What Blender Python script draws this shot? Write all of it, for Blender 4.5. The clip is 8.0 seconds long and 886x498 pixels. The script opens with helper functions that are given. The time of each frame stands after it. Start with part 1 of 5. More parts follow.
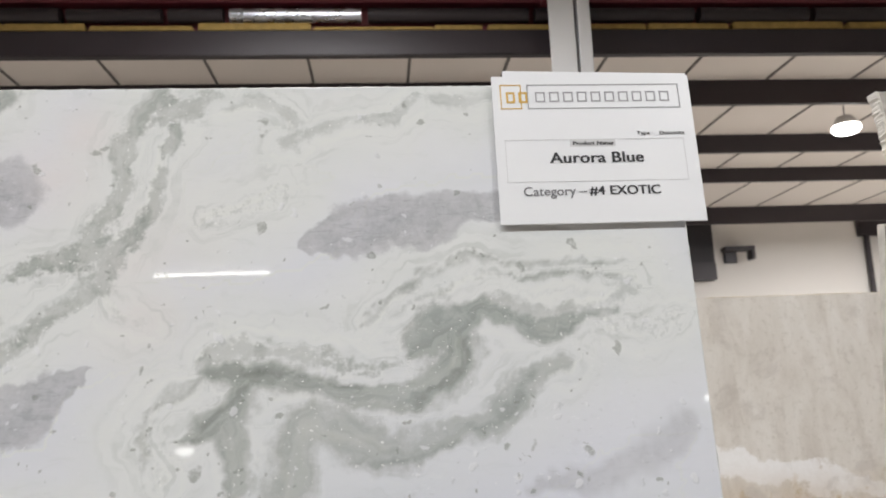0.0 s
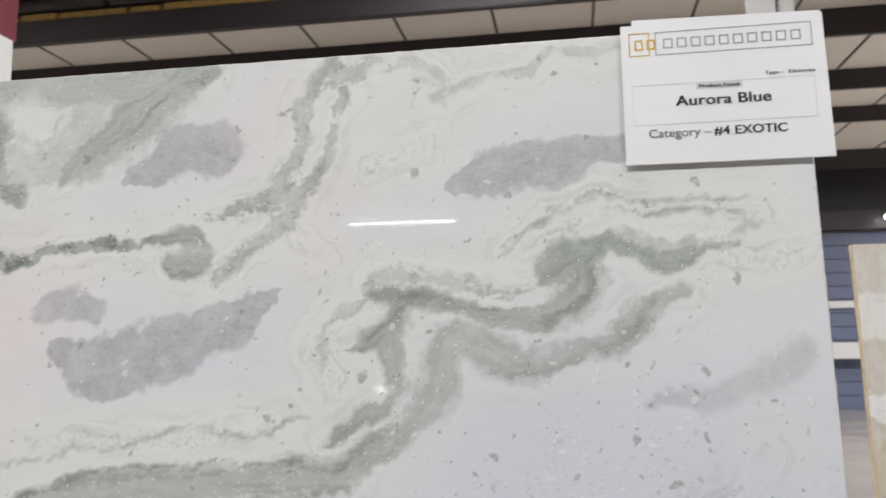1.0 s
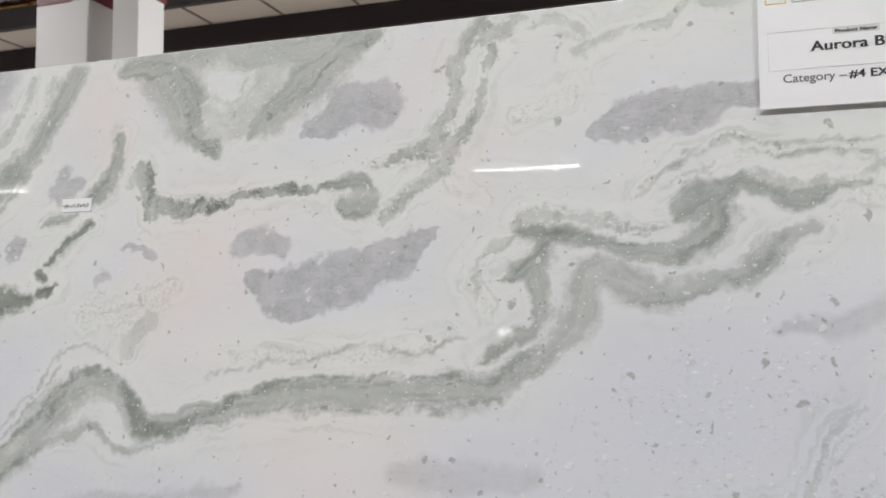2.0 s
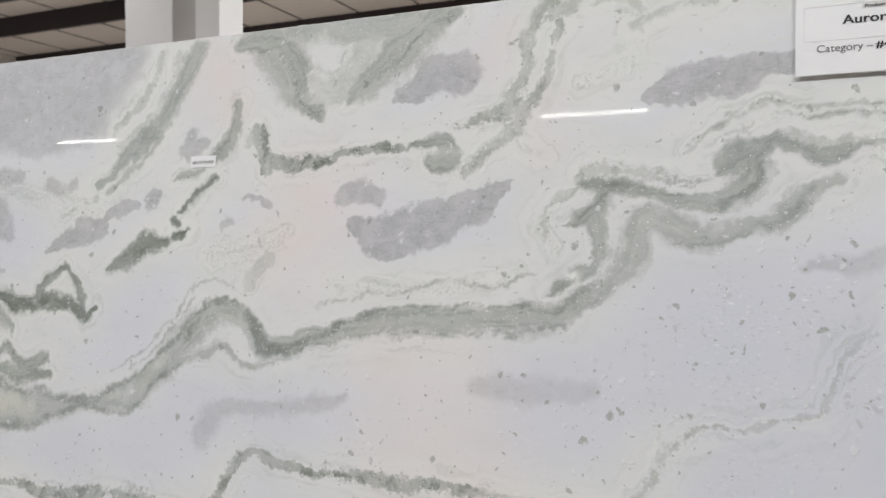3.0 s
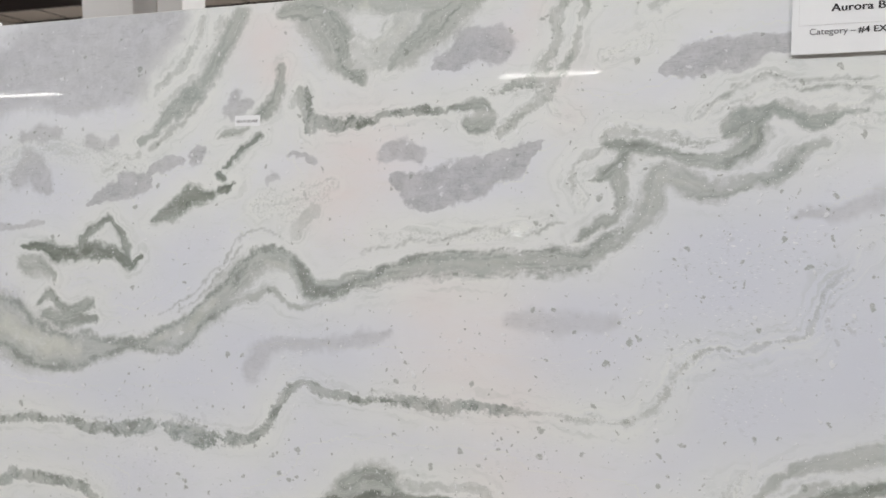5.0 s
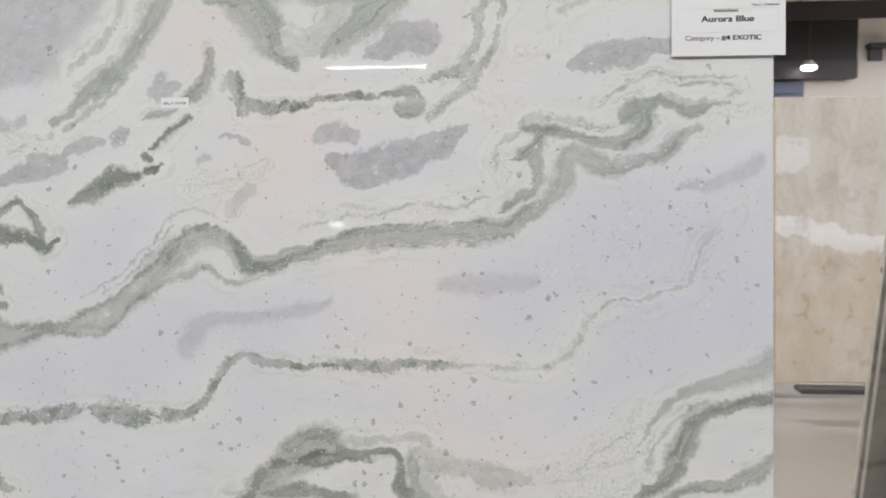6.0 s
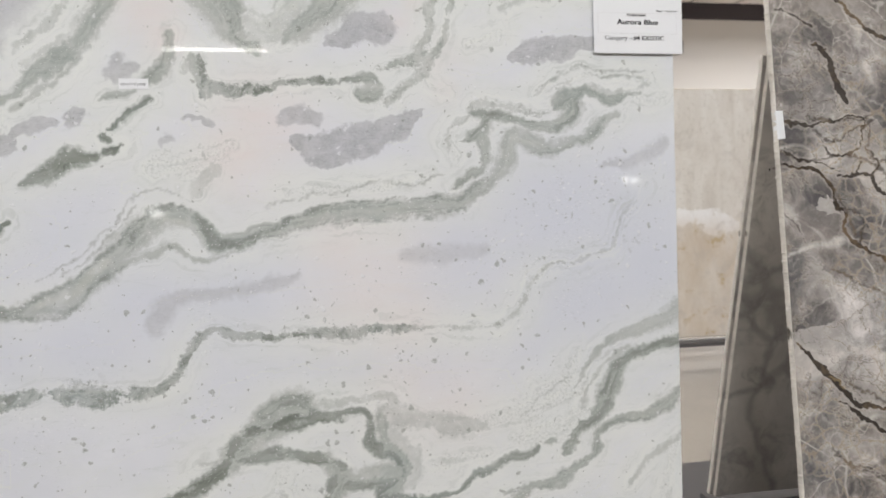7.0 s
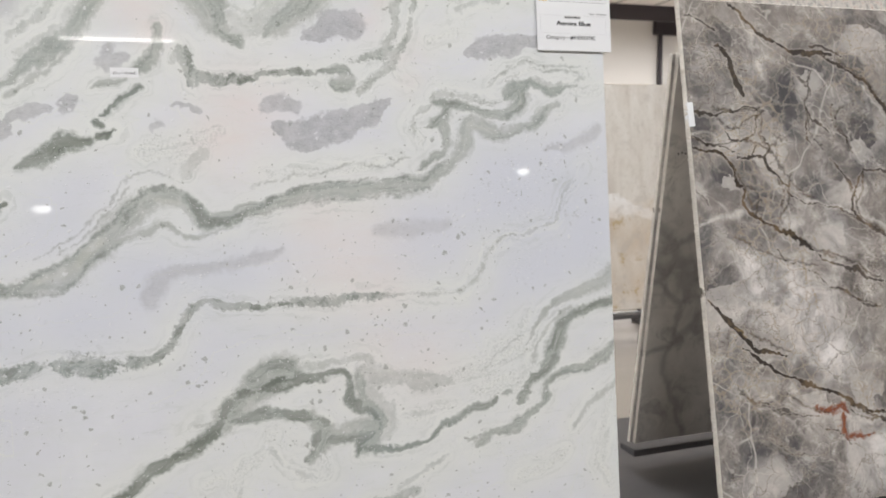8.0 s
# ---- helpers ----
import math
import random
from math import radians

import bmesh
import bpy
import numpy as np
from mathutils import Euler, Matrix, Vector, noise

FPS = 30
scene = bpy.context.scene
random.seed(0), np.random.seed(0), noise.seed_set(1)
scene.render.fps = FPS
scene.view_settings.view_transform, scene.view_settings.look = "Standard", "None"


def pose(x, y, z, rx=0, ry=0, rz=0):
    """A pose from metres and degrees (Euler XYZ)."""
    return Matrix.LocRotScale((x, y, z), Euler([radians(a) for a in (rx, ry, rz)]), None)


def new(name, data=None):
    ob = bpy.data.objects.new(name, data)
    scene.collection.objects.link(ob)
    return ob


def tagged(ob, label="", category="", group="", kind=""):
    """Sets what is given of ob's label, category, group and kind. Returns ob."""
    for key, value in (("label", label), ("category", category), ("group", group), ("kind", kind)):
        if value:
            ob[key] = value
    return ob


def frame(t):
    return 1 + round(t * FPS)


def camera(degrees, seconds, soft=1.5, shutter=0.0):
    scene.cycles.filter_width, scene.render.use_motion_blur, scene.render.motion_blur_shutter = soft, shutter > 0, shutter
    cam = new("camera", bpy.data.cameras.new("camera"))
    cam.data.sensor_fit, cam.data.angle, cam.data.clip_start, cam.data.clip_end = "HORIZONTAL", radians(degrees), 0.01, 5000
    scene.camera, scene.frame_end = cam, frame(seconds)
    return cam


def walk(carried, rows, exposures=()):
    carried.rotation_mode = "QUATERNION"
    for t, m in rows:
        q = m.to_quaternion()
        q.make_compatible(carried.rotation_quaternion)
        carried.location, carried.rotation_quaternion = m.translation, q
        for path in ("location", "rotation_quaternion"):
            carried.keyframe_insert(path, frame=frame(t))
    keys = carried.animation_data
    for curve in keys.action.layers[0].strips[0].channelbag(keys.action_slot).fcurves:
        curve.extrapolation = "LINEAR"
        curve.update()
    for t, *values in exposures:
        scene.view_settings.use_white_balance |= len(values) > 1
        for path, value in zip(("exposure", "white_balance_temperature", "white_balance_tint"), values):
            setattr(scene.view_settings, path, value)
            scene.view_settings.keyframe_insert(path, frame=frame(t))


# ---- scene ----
cam = camera(59.8, 8.0, shutter=0.2)
cam.data.dof.use_dof, cam.data.dof.focus_distance, cam.data.dof.aperture_fstop = True, 1.5, 6.3
PATH = [  # seconds, place in metres, turn in degrees
    (0.0, -0.4062, -0.9906, 1.6164, 100.193, 2.335, -4.399),
    (0.5, -0.3514, -1.0479, 1.5979, 99.038, 1.574, 1.298),
    (1.0, -0.3283, -1.1149, 1.5781, 96.801, 0.622, 9.600),
    (1.5, -0.3298, -1.1628, 1.5694, 94.887, 0.121, 15.007),
    (2.0, -0.3378, -1.2568, 1.5547, 92.883, 0.090, 18.464),
    (3.5, -0.2466, -1.6000, 1.5548, 87.200, 0.004, 24.371),
    (4.0, -0.2416, -1.7044, 1.5494, 86.397, -0.180, 24.240),
    (5.5, -0.5546, -1.8375, 1.5354, 85.391, 0.180, 12.114),
    (6.0, -0.6839, -2.0149, 1.5071, 85.147, 0.316, 3.970),
    (6.5, -0.8390, -2.1171, 1.4991, 84.772, 0.540, -2.994),
    (7.0, -1.0912, -2.1984, 1.4906, 84.022, 0.699, -10.218),
    (7.5, -1.2306, -2.2863, 1.4788, 83.449, 0.885, -14.841),
    (8.0, -1.3794, -2.3981, 1.4617, 83.439, 0.989, -18.494),
]
walk(cam, [(t, pose(x, y, z, rx, ry, rz)) for t, x, y, z, rx, ry, rz in PATH],
     exposures=[(0.0, 0.04), (2.0, 0.0), (4.0, 0.0), (5.5, 0.0), (6.5, 0.06), (8.0, 0.14)])

# ---- world and light ----
world = bpy.data.worlds.new("world")
scene.world = world
world.use_nodes = True
world.node_tree.nodes["Background"].inputs[0].default_value = (0.75, 0.82, 0.95, 1)
world.node_tree.nodes["Background"].inputs[1].default_value = 0.12

FILL_W = 210.0
CEIL = 5.5


def ceiling_lamp(x, y, z, w, length=1.5, width=0.35):
    data = bpy.data.lights.new("lamp_light", "AREA")
    data.shape, data.size, data.size_y = "RECTANGLE", length, width
    data.energy, data.color = w, (0.99, 1.0, 1.028)
    ob = new("lamp_light", data)
    ob.matrix_world = pose(x, y, z)
    return ob


# ---- materials ----
class Nodes:
    """Short-hand for building a node material."""

    def __init__(self, name):
        self.mat = bpy.data.materials.new(name)
        self.mat.use_nodes = True
        self.nt = self.mat.node_tree
        self.bsdf = self.nt.nodes["Principled BSDF"]

    def link(self, a, b):
        self.nt.links.new(a, b)

    def put(self, sock, v):
        if isinstance(v, bpy.types.NodeSocket):
            self.link(v, sock)
        elif isinstance(v, tuple) and len(v) == 3 and sock.type == "RGBA":
            sock.default_value = (*v, 1)
        else:
            sock.default_value = v

    def node(self, kind, **ins):
        n = self.nt.nodes.new(kind)
        for k, v in ins.items():
            self.put(n.inputs[k.replace("_", " ")], v)
        return n

    def coord(self):
        return self.nt.nodes.new("ShaderNodeTexCoord").outputs["Object"]

    def mapped(self, scale, rot=(0, 0, 0), vec=None, loc=(0, 0, 0)):
        m = self.nt.nodes.new("ShaderNodeMapping")
        m.inputs["Scale"].default_value = scale
        m.inputs["Rotation"].default_value = rot
        m.inputs["Location"].default_value = loc
        self.link(vec or self.coord(), m.inputs["Vector"])
        return m.outputs[0]

    def noise(self, vec, scale, detail=4.0, rough=0.55, distort=0.0, color=False):
        n = self.node("ShaderNodeTexNoise", Vector=vec, Scale=scale, Detail=detail, Roughness=rough, Distortion=distort)
        return n.outputs["Color" if color else "Fac"]

    def math(self, op, a, b=0.0, c=0.0, clamp=False):
        n = self.nt.nodes.new("ShaderNodeMath")
        n.operation, n.use_clamp = op, clamp
        for s, v in zip(n.inputs, (a, b, c)):
            self.put(s, v)
        return n.outputs[0]

    def step(self, v, lo, hi, a=0.0, b=1.0):
        n = self.nt.nodes.new("ShaderNodeMapRange")
        n.interpolation_type = "SMOOTHSTEP"
        for s, x in zip(n.inputs, (v, lo, hi, a, b)):
            self.put(s, x)
        return n.outputs[0]

    def mix(self, fac, a, b, mode="MIX"):
        n = self.nt.nodes.new("ShaderNodeMix")
        n.data_type, n.blend_type = "RGBA", mode
        self.put(n.inputs[0], fac)
        self.put(n.inputs[6], a)
        self.put(n.inputs[7], b)
        return n.outputs[2]

    def ramp(self, fac, stops):
        n = self.nt.nodes.new("ShaderNodeValToRGB")
        while len(n.color_ramp.elements) < len(stops):
            n.color_ramp.elements.new(0.5)
        for e, (p, c) in zip(n.color_ramp.elements, stops):
            e.position, e.color = p, (*c, 1)
        self.link(fac, n.inputs[0])
        return n.outputs[0]

    def bump(self, height, strength, dist=0.01):
        n = self.node("ShaderNodeBump", Height=height, Strength=strength, Distance=dist)
        self.link(n.outputs[0], self.bsdf.inputs["Normal"])

    def finish(self, color, rough=0.5, metal=0.0, spec=0.5):
        self.put(self.bsdf.inputs["Base Color"], color)
        self.put(self.bsdf.inputs["Roughness"], rough)
        self.put(self.bsdf.inputs["Metallic"], metal)
        self.put(self.bsdf.inputs["Specular IOR Level"], spec)
        return self.mat


def plain(name, color, rough=0.5, metal=0.0, vary=0.15, scale=6.0, bump=0.0, grain=60.0):
    """Paint, metal or wood with soft stains and a fine grain."""
    n = Nodes(name)
    c = n.coord()
    big, fine = n.noise(c, scale), n.noise(c, grain, 3.0)
    k = n.math("ADD", n.math("MULTIPLY", n.math("SUBTRACT", big, 0.5), 2 * vary), n.math("MULTIPLY", n.math("SUBTRACT", fine, 0.5), vary))
    dark, light = tuple(x * (1 - vary) for x in color), tuple(min(1, x * (1 + vary)) for x in color)
    col = n.mix(n.math("ADD", k, 0.5, clamp=True), dark, light)
    if bump:
        n.bump(fine, bump, 0.004)
    r = n.math("ADD", n.math("MULTIPLY", big, 0.2), rough - 0.1, clamp=True)
    return n.finish(col, r, metal)


def glow(name, color, strength):
    n = Nodes(name)
    n.put(n.bsdf.inputs["Emission Color"], color)
    n.bsdf.inputs["Emission Strength"].default_value = strength
    return n.finish(color, 0.4)


# ---- building helpers ----
def mesh_from(name, bm, material):
    me = bpy.data.meshes.new(name)
    bm.to_mesh(me)
    bm.free()
    for m in material if isinstance(material, (list, tuple)) else [material]:
        me.materials.append(m)
    return me


def part(name, bm, material, parent=None, label="", at=None):
    ob = new(name, mesh_from(name, bm, material))
    ob.parent = parent
    if at is not None:
        ob.matrix_basis = at
    return tagged(ob, label)


def box(x0, x1, y0, y1, z0, z1, bevel=0.0, bm=None):
    bm = bm or bmesh.new()
    made = bmesh.ops.create_cube(bm, size=1.0, matrix=Matrix.Translation(((x0 + x1) / 2, (y0 + y1) / 2, (z0 + z1) / 2)) @ Matrix.Diagonal((x1 - x0, y1 - y0, z1 - z0, 1)))
    if bevel:
        edges = {e for v in made["verts"] for e in v.link_edges}
        bmesh.ops.bevel(bm, geom=list(edges), offset=bevel, segments=2, affect="EDGES")
    return bm


def tube(p, q, r, seg=16, bm=None):
    bm = bm or bmesh.new()
    p, q = Vector(p), Vector(q)
    d = q - p
    m = Matrix.Translation((p + q) / 2) @ d.to_track_quat("Z", "Y").to_matrix().to_4x4()
    bmesh.ops.create_cone(bm, cap_ends=True, segments=seg, radius1=r, radius2=r, depth=d.length, matrix=m)
    return bm


def thing(name, label, category, m=None, group="", kind=""):
    ob = new(name)
    if m is not None:
        ob.matrix_basis = m
    return tagged(ob, label, category, group, kind)


# ---- stone figure: strokes with a half width, drawn into a field over the slab ----
class Figure:
    """Values over a slab's face: band, patch, pink, blue; tone, distance, length along; crumbling, flecks."""

    def __init__(self, width, height, step):
        self.nx, self.nz = int(round(width / step)) + 1, int(round(height / step)) + 1
        self.x = np.linspace(-width, 0, self.nx)
        self.z = np.linspace(-height, 0, self.nz)
        self.gx, self.gz = (a.ravel() for a in np.meshgrid(self.x, self.z))
        n = self.gx.size
        self.band, self.patch = np.full(n, -1.0), np.full(n, -1.0)
        self.pink, self.blue, self.tone = np.zeros(n), np.zeros(n), np.zeros(n)
        self.ptone, self.near, self.along = np.zeros(n), np.full(n, 0.3), np.zeros(n)
        self.crumble, self.flecks, self.side, self.core = np.zeros(n), np.zeros(n), np.ones(n), np.zeros(n)
        self.seam = np.zeros(n)
        # the strokes wander a little, as layers in stone do
        rng = np.random.default_rng(11)
        self.px, self.pz = self.gx.copy(), self.gz.copy()
        for size, amount in ((0.30, 0.0040), (0.10, 0.0030), (0.045, 0.0022), (0.02, 0.0016)):
            for field in (self.px, self.pz):
                for _ in range(9):
                    a, ph = rng.uniform(0, 2 * math.pi, 2)
                    k = 2 * math.pi / size * rng.uniform(0.7, 1.4)
                    field += amount / 2.2 * np.sin(k * (self.gx * math.cos(a) + self.gz * math.sin(a)) + ph)

    def draw(self, kind, tone, points):
        p = np.array(points, float)
        if kind in "kbd":
            for x, z, r in p:
                d2 = ((self.gx - x) ** 2 + (self.gz - z) ** 2) / r ** 2
                field = {"k": self.pink, "b": self.blue, "d": self.flecks}[kind]
                np.maximum(field, tone * np.exp(-d2), out=field)
            return
        q = np.vstack([2 * p[0] - p[1], p, 2 * p[-1] - p[-2]])
        fine = []
        for i in range(1, len(q) - 2):
            for s in np.linspace(0, 1, 6, endpoint=False):
                fine.append(0.5 * (2 * q[i] + (q[i + 1] - q[i - 1]) * s + (2 * q[i - 1] - 5 * q[i] + 4 * q[i + 1] - q[i + 2]) * s ** 2 + (3 * q[i] - q[i - 1] - 3 * q[i + 1] + q[i + 2]) * s ** 3))
        fine.append(p[-1])
        fine = np.array(fine)
        fine[:, 2] = np.maximum(fine[:, 2], 0.0015)
        length = np.random.rand() * 7
        reach = max(0.12, 1.1 * float(p[:, 2].max()))
        for a, b in zip(fine[:-1], fine[1:]):
            lo, hi = np.minimum(a, b)[:2] - reach, np.maximum(a, b)[:2] + reach
            i0, i1 = np.searchsorted(self.x, (lo[0], hi[0]))
            k0, k1 = np.searchsorted(self.z, (lo[1], hi[1]))
            seg = b[:2] - a[:2]
            ll = float(np.hypot(*seg)) + 1e-9
            if i1 > i0 and k1 > k0:
                ids = (np.arange(k0, k1)[:, None] * self.nx + np.arange(i0, i1)[None, :]).ravel()
                dx, dz = self.px[ids] - a[0], self.pz[ids] - a[1]
                s = np.clip((dx * seg[0] + dz * seg[1]) / ll ** 2, 0, 1)
                d = np.hypot(dx - s * seg[0], dz - s * seg[1])
                w = a[2] + s * (b[2] - a[2])
                f = np.clip(1 - d / w, -1, 1) if kind in "pv" else np.clip((w - d) / np.maximum(w, 0.012), -1, 1)
                if kind == "v":
                    self.seam[ids] = np.maximum(self.seam[ids], tone * np.clip(1.6 * f, 0, 1))
                elif kind == "c":
                    self.core[ids] = np.maximum(self.core[ids], tone * np.clip(1.3 * f, 0, 1))
                elif kind == "p":
                    won = f > self.patch[ids]
                    self.patch[ids[won]], self.ptone[ids[won]] = f[won], tone
                else:
                    won = f > self.band[ids]
                    self.band[ids[won]], self.tone[ids[won]] = f[won], tone
                    self.crumble[ids[won]] = (1.8 if tone < 0.4 else 1.0) if kind == "s" else (0.7 if tone < 0.37 else 0.25)
                    won = d < self.near[ids]
                    side = np.where(dx * seg[1] - dz * seg[0] > 0, 1.0, -1.0)
                    self.near[ids[won]], self.along[ids[won]] = d[won], length + s[won] * ll
                    self.side[ids[won]] = side[won]
            length += ll

    def face(self, name, depth, material, edge_material, wobble=0.002):
        """A slab with this figure on its front, its upper right corner at the origin."""
        nx, nz = self.nx, self.nz
        verts = np.stack([self.gx, np.zeros_like(self.gx), self.gz], 1)
        i = np.arange(nx - 1)[None, :] + (np.arange(nz - 1) * nx)[:, None]
        quads = np.stack([i, i + 1, i + 1 + nx, i + nx], -1).reshape(-1, 4)
        n = len(verts)
        rim = np.concatenate([np.arange(nx), np.arange(2 * nx - 1, nx * nz, nx), np.arange(nx * nz - 2, nx * (nz - 1) - 1, -1), np.arange(nx * (nz - 2), 0, -nx)])
        rough = np.random.default_rng(4).normal(0, wobble, (len(rim), 2))
        chamfer, back = verts[rim].copy(), verts[rim].copy()
        mid = np.array([self.x.mean(), 0, self.z.mean()])
        out = np.sign(verts[rim] - mid) * (np.abs(verts[rim] - mid) > np.array([abs(self.x[0]) / 2 - 1e-4, 9, abs(self.z[0]) / 2 - 1e-4]))
        chamfer += out * (0.0015 + np.abs(rough[:, :1])) + np.array([0, 0.0025, 0])
        back += out * (0.0015 + np.abs(rough[:, 1:])) + np.array([0, depth, 0])
        m = len(rim)
        k, kn = np.arange(m), (np.arange(m) + 1) % m
        ring1 = np.stack([rim[kn], rim[k], n + k, n + kn], 1)
        ring2 = np.stack([n + kn, n + k, n + m + k, n + m + kn], 1)
        quads = np.vstack([quads, ring1, ring2])
        me = bpy.data.meshes.new(name)
        faces = quads.tolist() + [list(range(n + m, n + 2 * m))]
        me.from_pydata(np.vstack([verts, chamfer, back]).tolist(), [], faces)
        me.materials.append(material)
        me.materials.append(edge_material)
        index = np.zeros(len(faces), np.int32)
        index[(nx - 1) * (nz - 1):] = 1
        me.polygons.foreach_set("material_index", index)
        extra = 2 * m
        for title, cols in (("figure", (self.band, self.patch, self.pink, self.blue)), ("flow", (self.tone, self.seam, self.along, self.ptone)), ("look", (self.crumble, self.flecks, self.near * self.side, self.core))):
            a = me.attributes.new(title, "FLOAT_COLOR", "POINT")
            a.data.foreach_set("color", np.vstack([np.stack(cols, 1), np.zeros((extra, 4))]).astype(np.float32).ravel())
        me.update()
        return me


def split(n, name):
    a = n.nt.nodes.new("ShaderNodeAttribute")
    a.attribute_name = name
    s = n.nt.nodes.new("ShaderNodeSeparateColor")
    n.link(a.outputs["Color"], s.inputs[0])
    return (*s.outputs, a.outputs["Alpha"])


def pale_stone():
    n = Nodes("pale_dolomite")
    c = n.coord()
    band, patch, pink, blue = split(n, "figure")
    tone, seam, along, ptone = split(n, "flow")
    crumble, flecks, across, core = split(n, "look")
    near = n.math("ABSOLUTE", across)
    flow = n.node("ShaderNodeCombineXYZ", X=n.math("MULTIPLY", across, 75.0), Y=n.math("MULTIPLY", along, 6.0)).outputs[0]
    wide = n.noise(c, 2.2, 4.0, 0.55, 0.8)
    soft = n.noise(n.mapped((3.0, 1, 9.0), (0, radians(14), 0)), 1.6, 6.0, 0.62, 0.7)
    wisp = n.noise(n.mapped((5.0, 1, 22.0), (0, radians(16), 0)), 2.0, 6.0, 0.65, 1.4)
    edge = n.noise(c, 24.0, 6.0, 0.66, 0.3)
    fine = n.noise(c, 125.0, 5.0, 0.66)
    grit = n.noise(c, 320.0, 2.0, 0.6)
    streak = n.noise(flow, 1.0, 3.5, 0.55, 0.0)
    ply = n.noise(n.node("ShaderNodeCombineXYZ", X=n.math("MULTIPLY", across, 210.0), Y=n.math("MULTIPLY", along, 9.0)).outputs[0], 1.0, 2.0)
    gap = n.noise(c, 11.0, 4.0, 0.6)
    # ground: off-white with greenish, bluish and pinkish clouds
    col = n.mix(n.step(wide, 0.32, 0.7), (0.665, 0.68, 0.72), (0.72, 0.735, 0.76))
    col = n.mix(n.step(near, 0.115, 0.02, 0.0, 0.8), col, (0.72, 0.737, 0.71))
    col = n.mix(n.math("MULTIPLY", n.step(soft, 0.42, 0.75), 0.4), col, (0.64, 0.67, 0.65))
    col = n.mix(n.math("MULTIPLY", n.step(wisp, 0.56, 0.75), 0.28), col, (0.50, 0.54, 0.50))
    col = n.mix(n.math("MULTIPLY", blue, n.step(wide, 0.1, 0.7, 0.7, 1.2), clamp=True), col, (0.60, 0.625, 0.70))
    col = n.mix(n.math("MULTIPLY", pink, n.step(soft, 0.2, 0.7, 0.6, 1.2), clamp=True), col, (0.735, 0.685, 0.67))
    # fine layers that run along with the bands
    halo = n.math("MULTIPLY", n.step(near, 0.07, 0.01), n.step(streak, 0.51, 0.62))
    halo = n.math("MULTIPLY", halo, n.step(edge, 0.35, 0.6, 0.25, 1.0))
    col = n.mix(n.math("MULTIPLY", halo, 0.36), col, (0.42, 0.455, 0.42))
    whit = n.math("MULTIPLY", n.step(near, 0.06, 0.0), n.step(streak, 0.52, 0.35))
    col = n.mix(n.math("MULTIPLY", whit, 0.38), col, (0.765, 0.785, 0.735))
    # grey patches
    pf = n.math("ADD", patch, n.math("ADD", n.math("MULTIPLY", n.math("SUBTRACT", edge, 0.5), 1.0), n.math("MULTIPLY", n.math("SUBTRACT", fine, 0.5), 0.35)))
    pm = n.math("MULTIPLY", n.step(pf, n.math("SUBTRACT", n.math("MULTIPLY", ptone, 0.8), 0.54), n.math("SUBTRACT", 1.0, n.math("MULTIPLY", ptone, 1.2))), n.math("ADD", ptone, 0.15, clamp=True))
    pcol = n.mix(n.step(edge, 0.35, 0.68), (0.325, 0.33, 0.345), (0.46, 0.465, 0.485))
    pcol = n.mix(n.math("MULTIPLY", n.step(fine, 0.52, 0.7), 0.5), pcol, (0.27, 0.275, 0.285))
    col = n.mix(n.math("MULTIPLY", pm, n.step(fine, 0.35, 0.8, 1.0, 0.65)), col, pcol)
    hatch = n.noise(n.mapped((9.0, 1, 40.0), (0, radians(20), 0)), 3.0, 5.0, 0.62, 1.2)
    col = n.mix(n.math("MULTIPLY", pm, n.step(hatch, 0.55, 0.68, 0.0, 0.42)), col, (0.60, 0.605, 0.625))
    col = n.mix(n.math("MULTIPLY", pm, n.step(hatch, 0.44, 0.33, 0.0, 0.4)), col, (0.27, 0.275, 0.29))
    dents = n.math("MULTIPLY", n.step(n.noise(c, 52.0, 4.0, 0.6, 0.5), 0.6, 0.68), n.math("MULTIPLY", pm, n.step(gap, 0.42, 0.6)))
    col = n.mix(n.math("MULTIPLY", dents, 0.7), col, (0.66, 0.665, 0.675))
    # green bands with soft, streaked bodies; some of them crumble into grains
    coarse = n.math("MULTIPLY", n.math("SUBTRACT", edge, 0.5), n.math("ADD", n.math("MULTIPLY", crumble, 1.8), 0.2))
    grain = n.math("MULTIPLY", n.math("SUBTRACT", fine, 0.5), n.math("ADD", n.math("MULTIPLY", crumble, 2.0), 0.2))
    lace = n.math("MULTIPLY", n.math("SUBTRACT", streak, 0.5), 0.6)
    holes = n.math("MULTIPLY", n.step(gap, 0.5, 0.72), n.math("MULTIPLY", crumble, -0.9))
    bf = n.math("ADD", n.math("ADD", band, n.math("ADD", lace, holes)), n.math("ADD", coarse, grain))
    body = n.step(bf, -0.42, n.math("ADD", n.math("MULTIPLY", crumble, -0.25), 0.55))
    rim = n.math("MULTIPLY", n.step(band, 0.6, 0.1), 0.3)
    green = n.mix(n.step(streak, 0.36, 0.62), (0.175, 0.198, 0.173), (0.365, 0.39, 0.355))
    green = n.mix(n.math("MULTIPLY", n.step(ply, 0.55, 0.72), 0.35), green, (0.17, 0.188, 0.165))
    green = n.mix(n.step(tone, 0.66, 0.9, 0.0, 0.75), green, n.mix(streak, (0.125, 0.14, 0.118), (0.22, 0.24, 0.21)))
    green = n.mix(n.math("MULTIPLY", core, n.step(edge, 0.3, 0.6, 0.6, 1.0)), green, (0.56, 0.575, 0.48))
    green = n.mix(rim, green, (0.205, 0.225, 0.2))
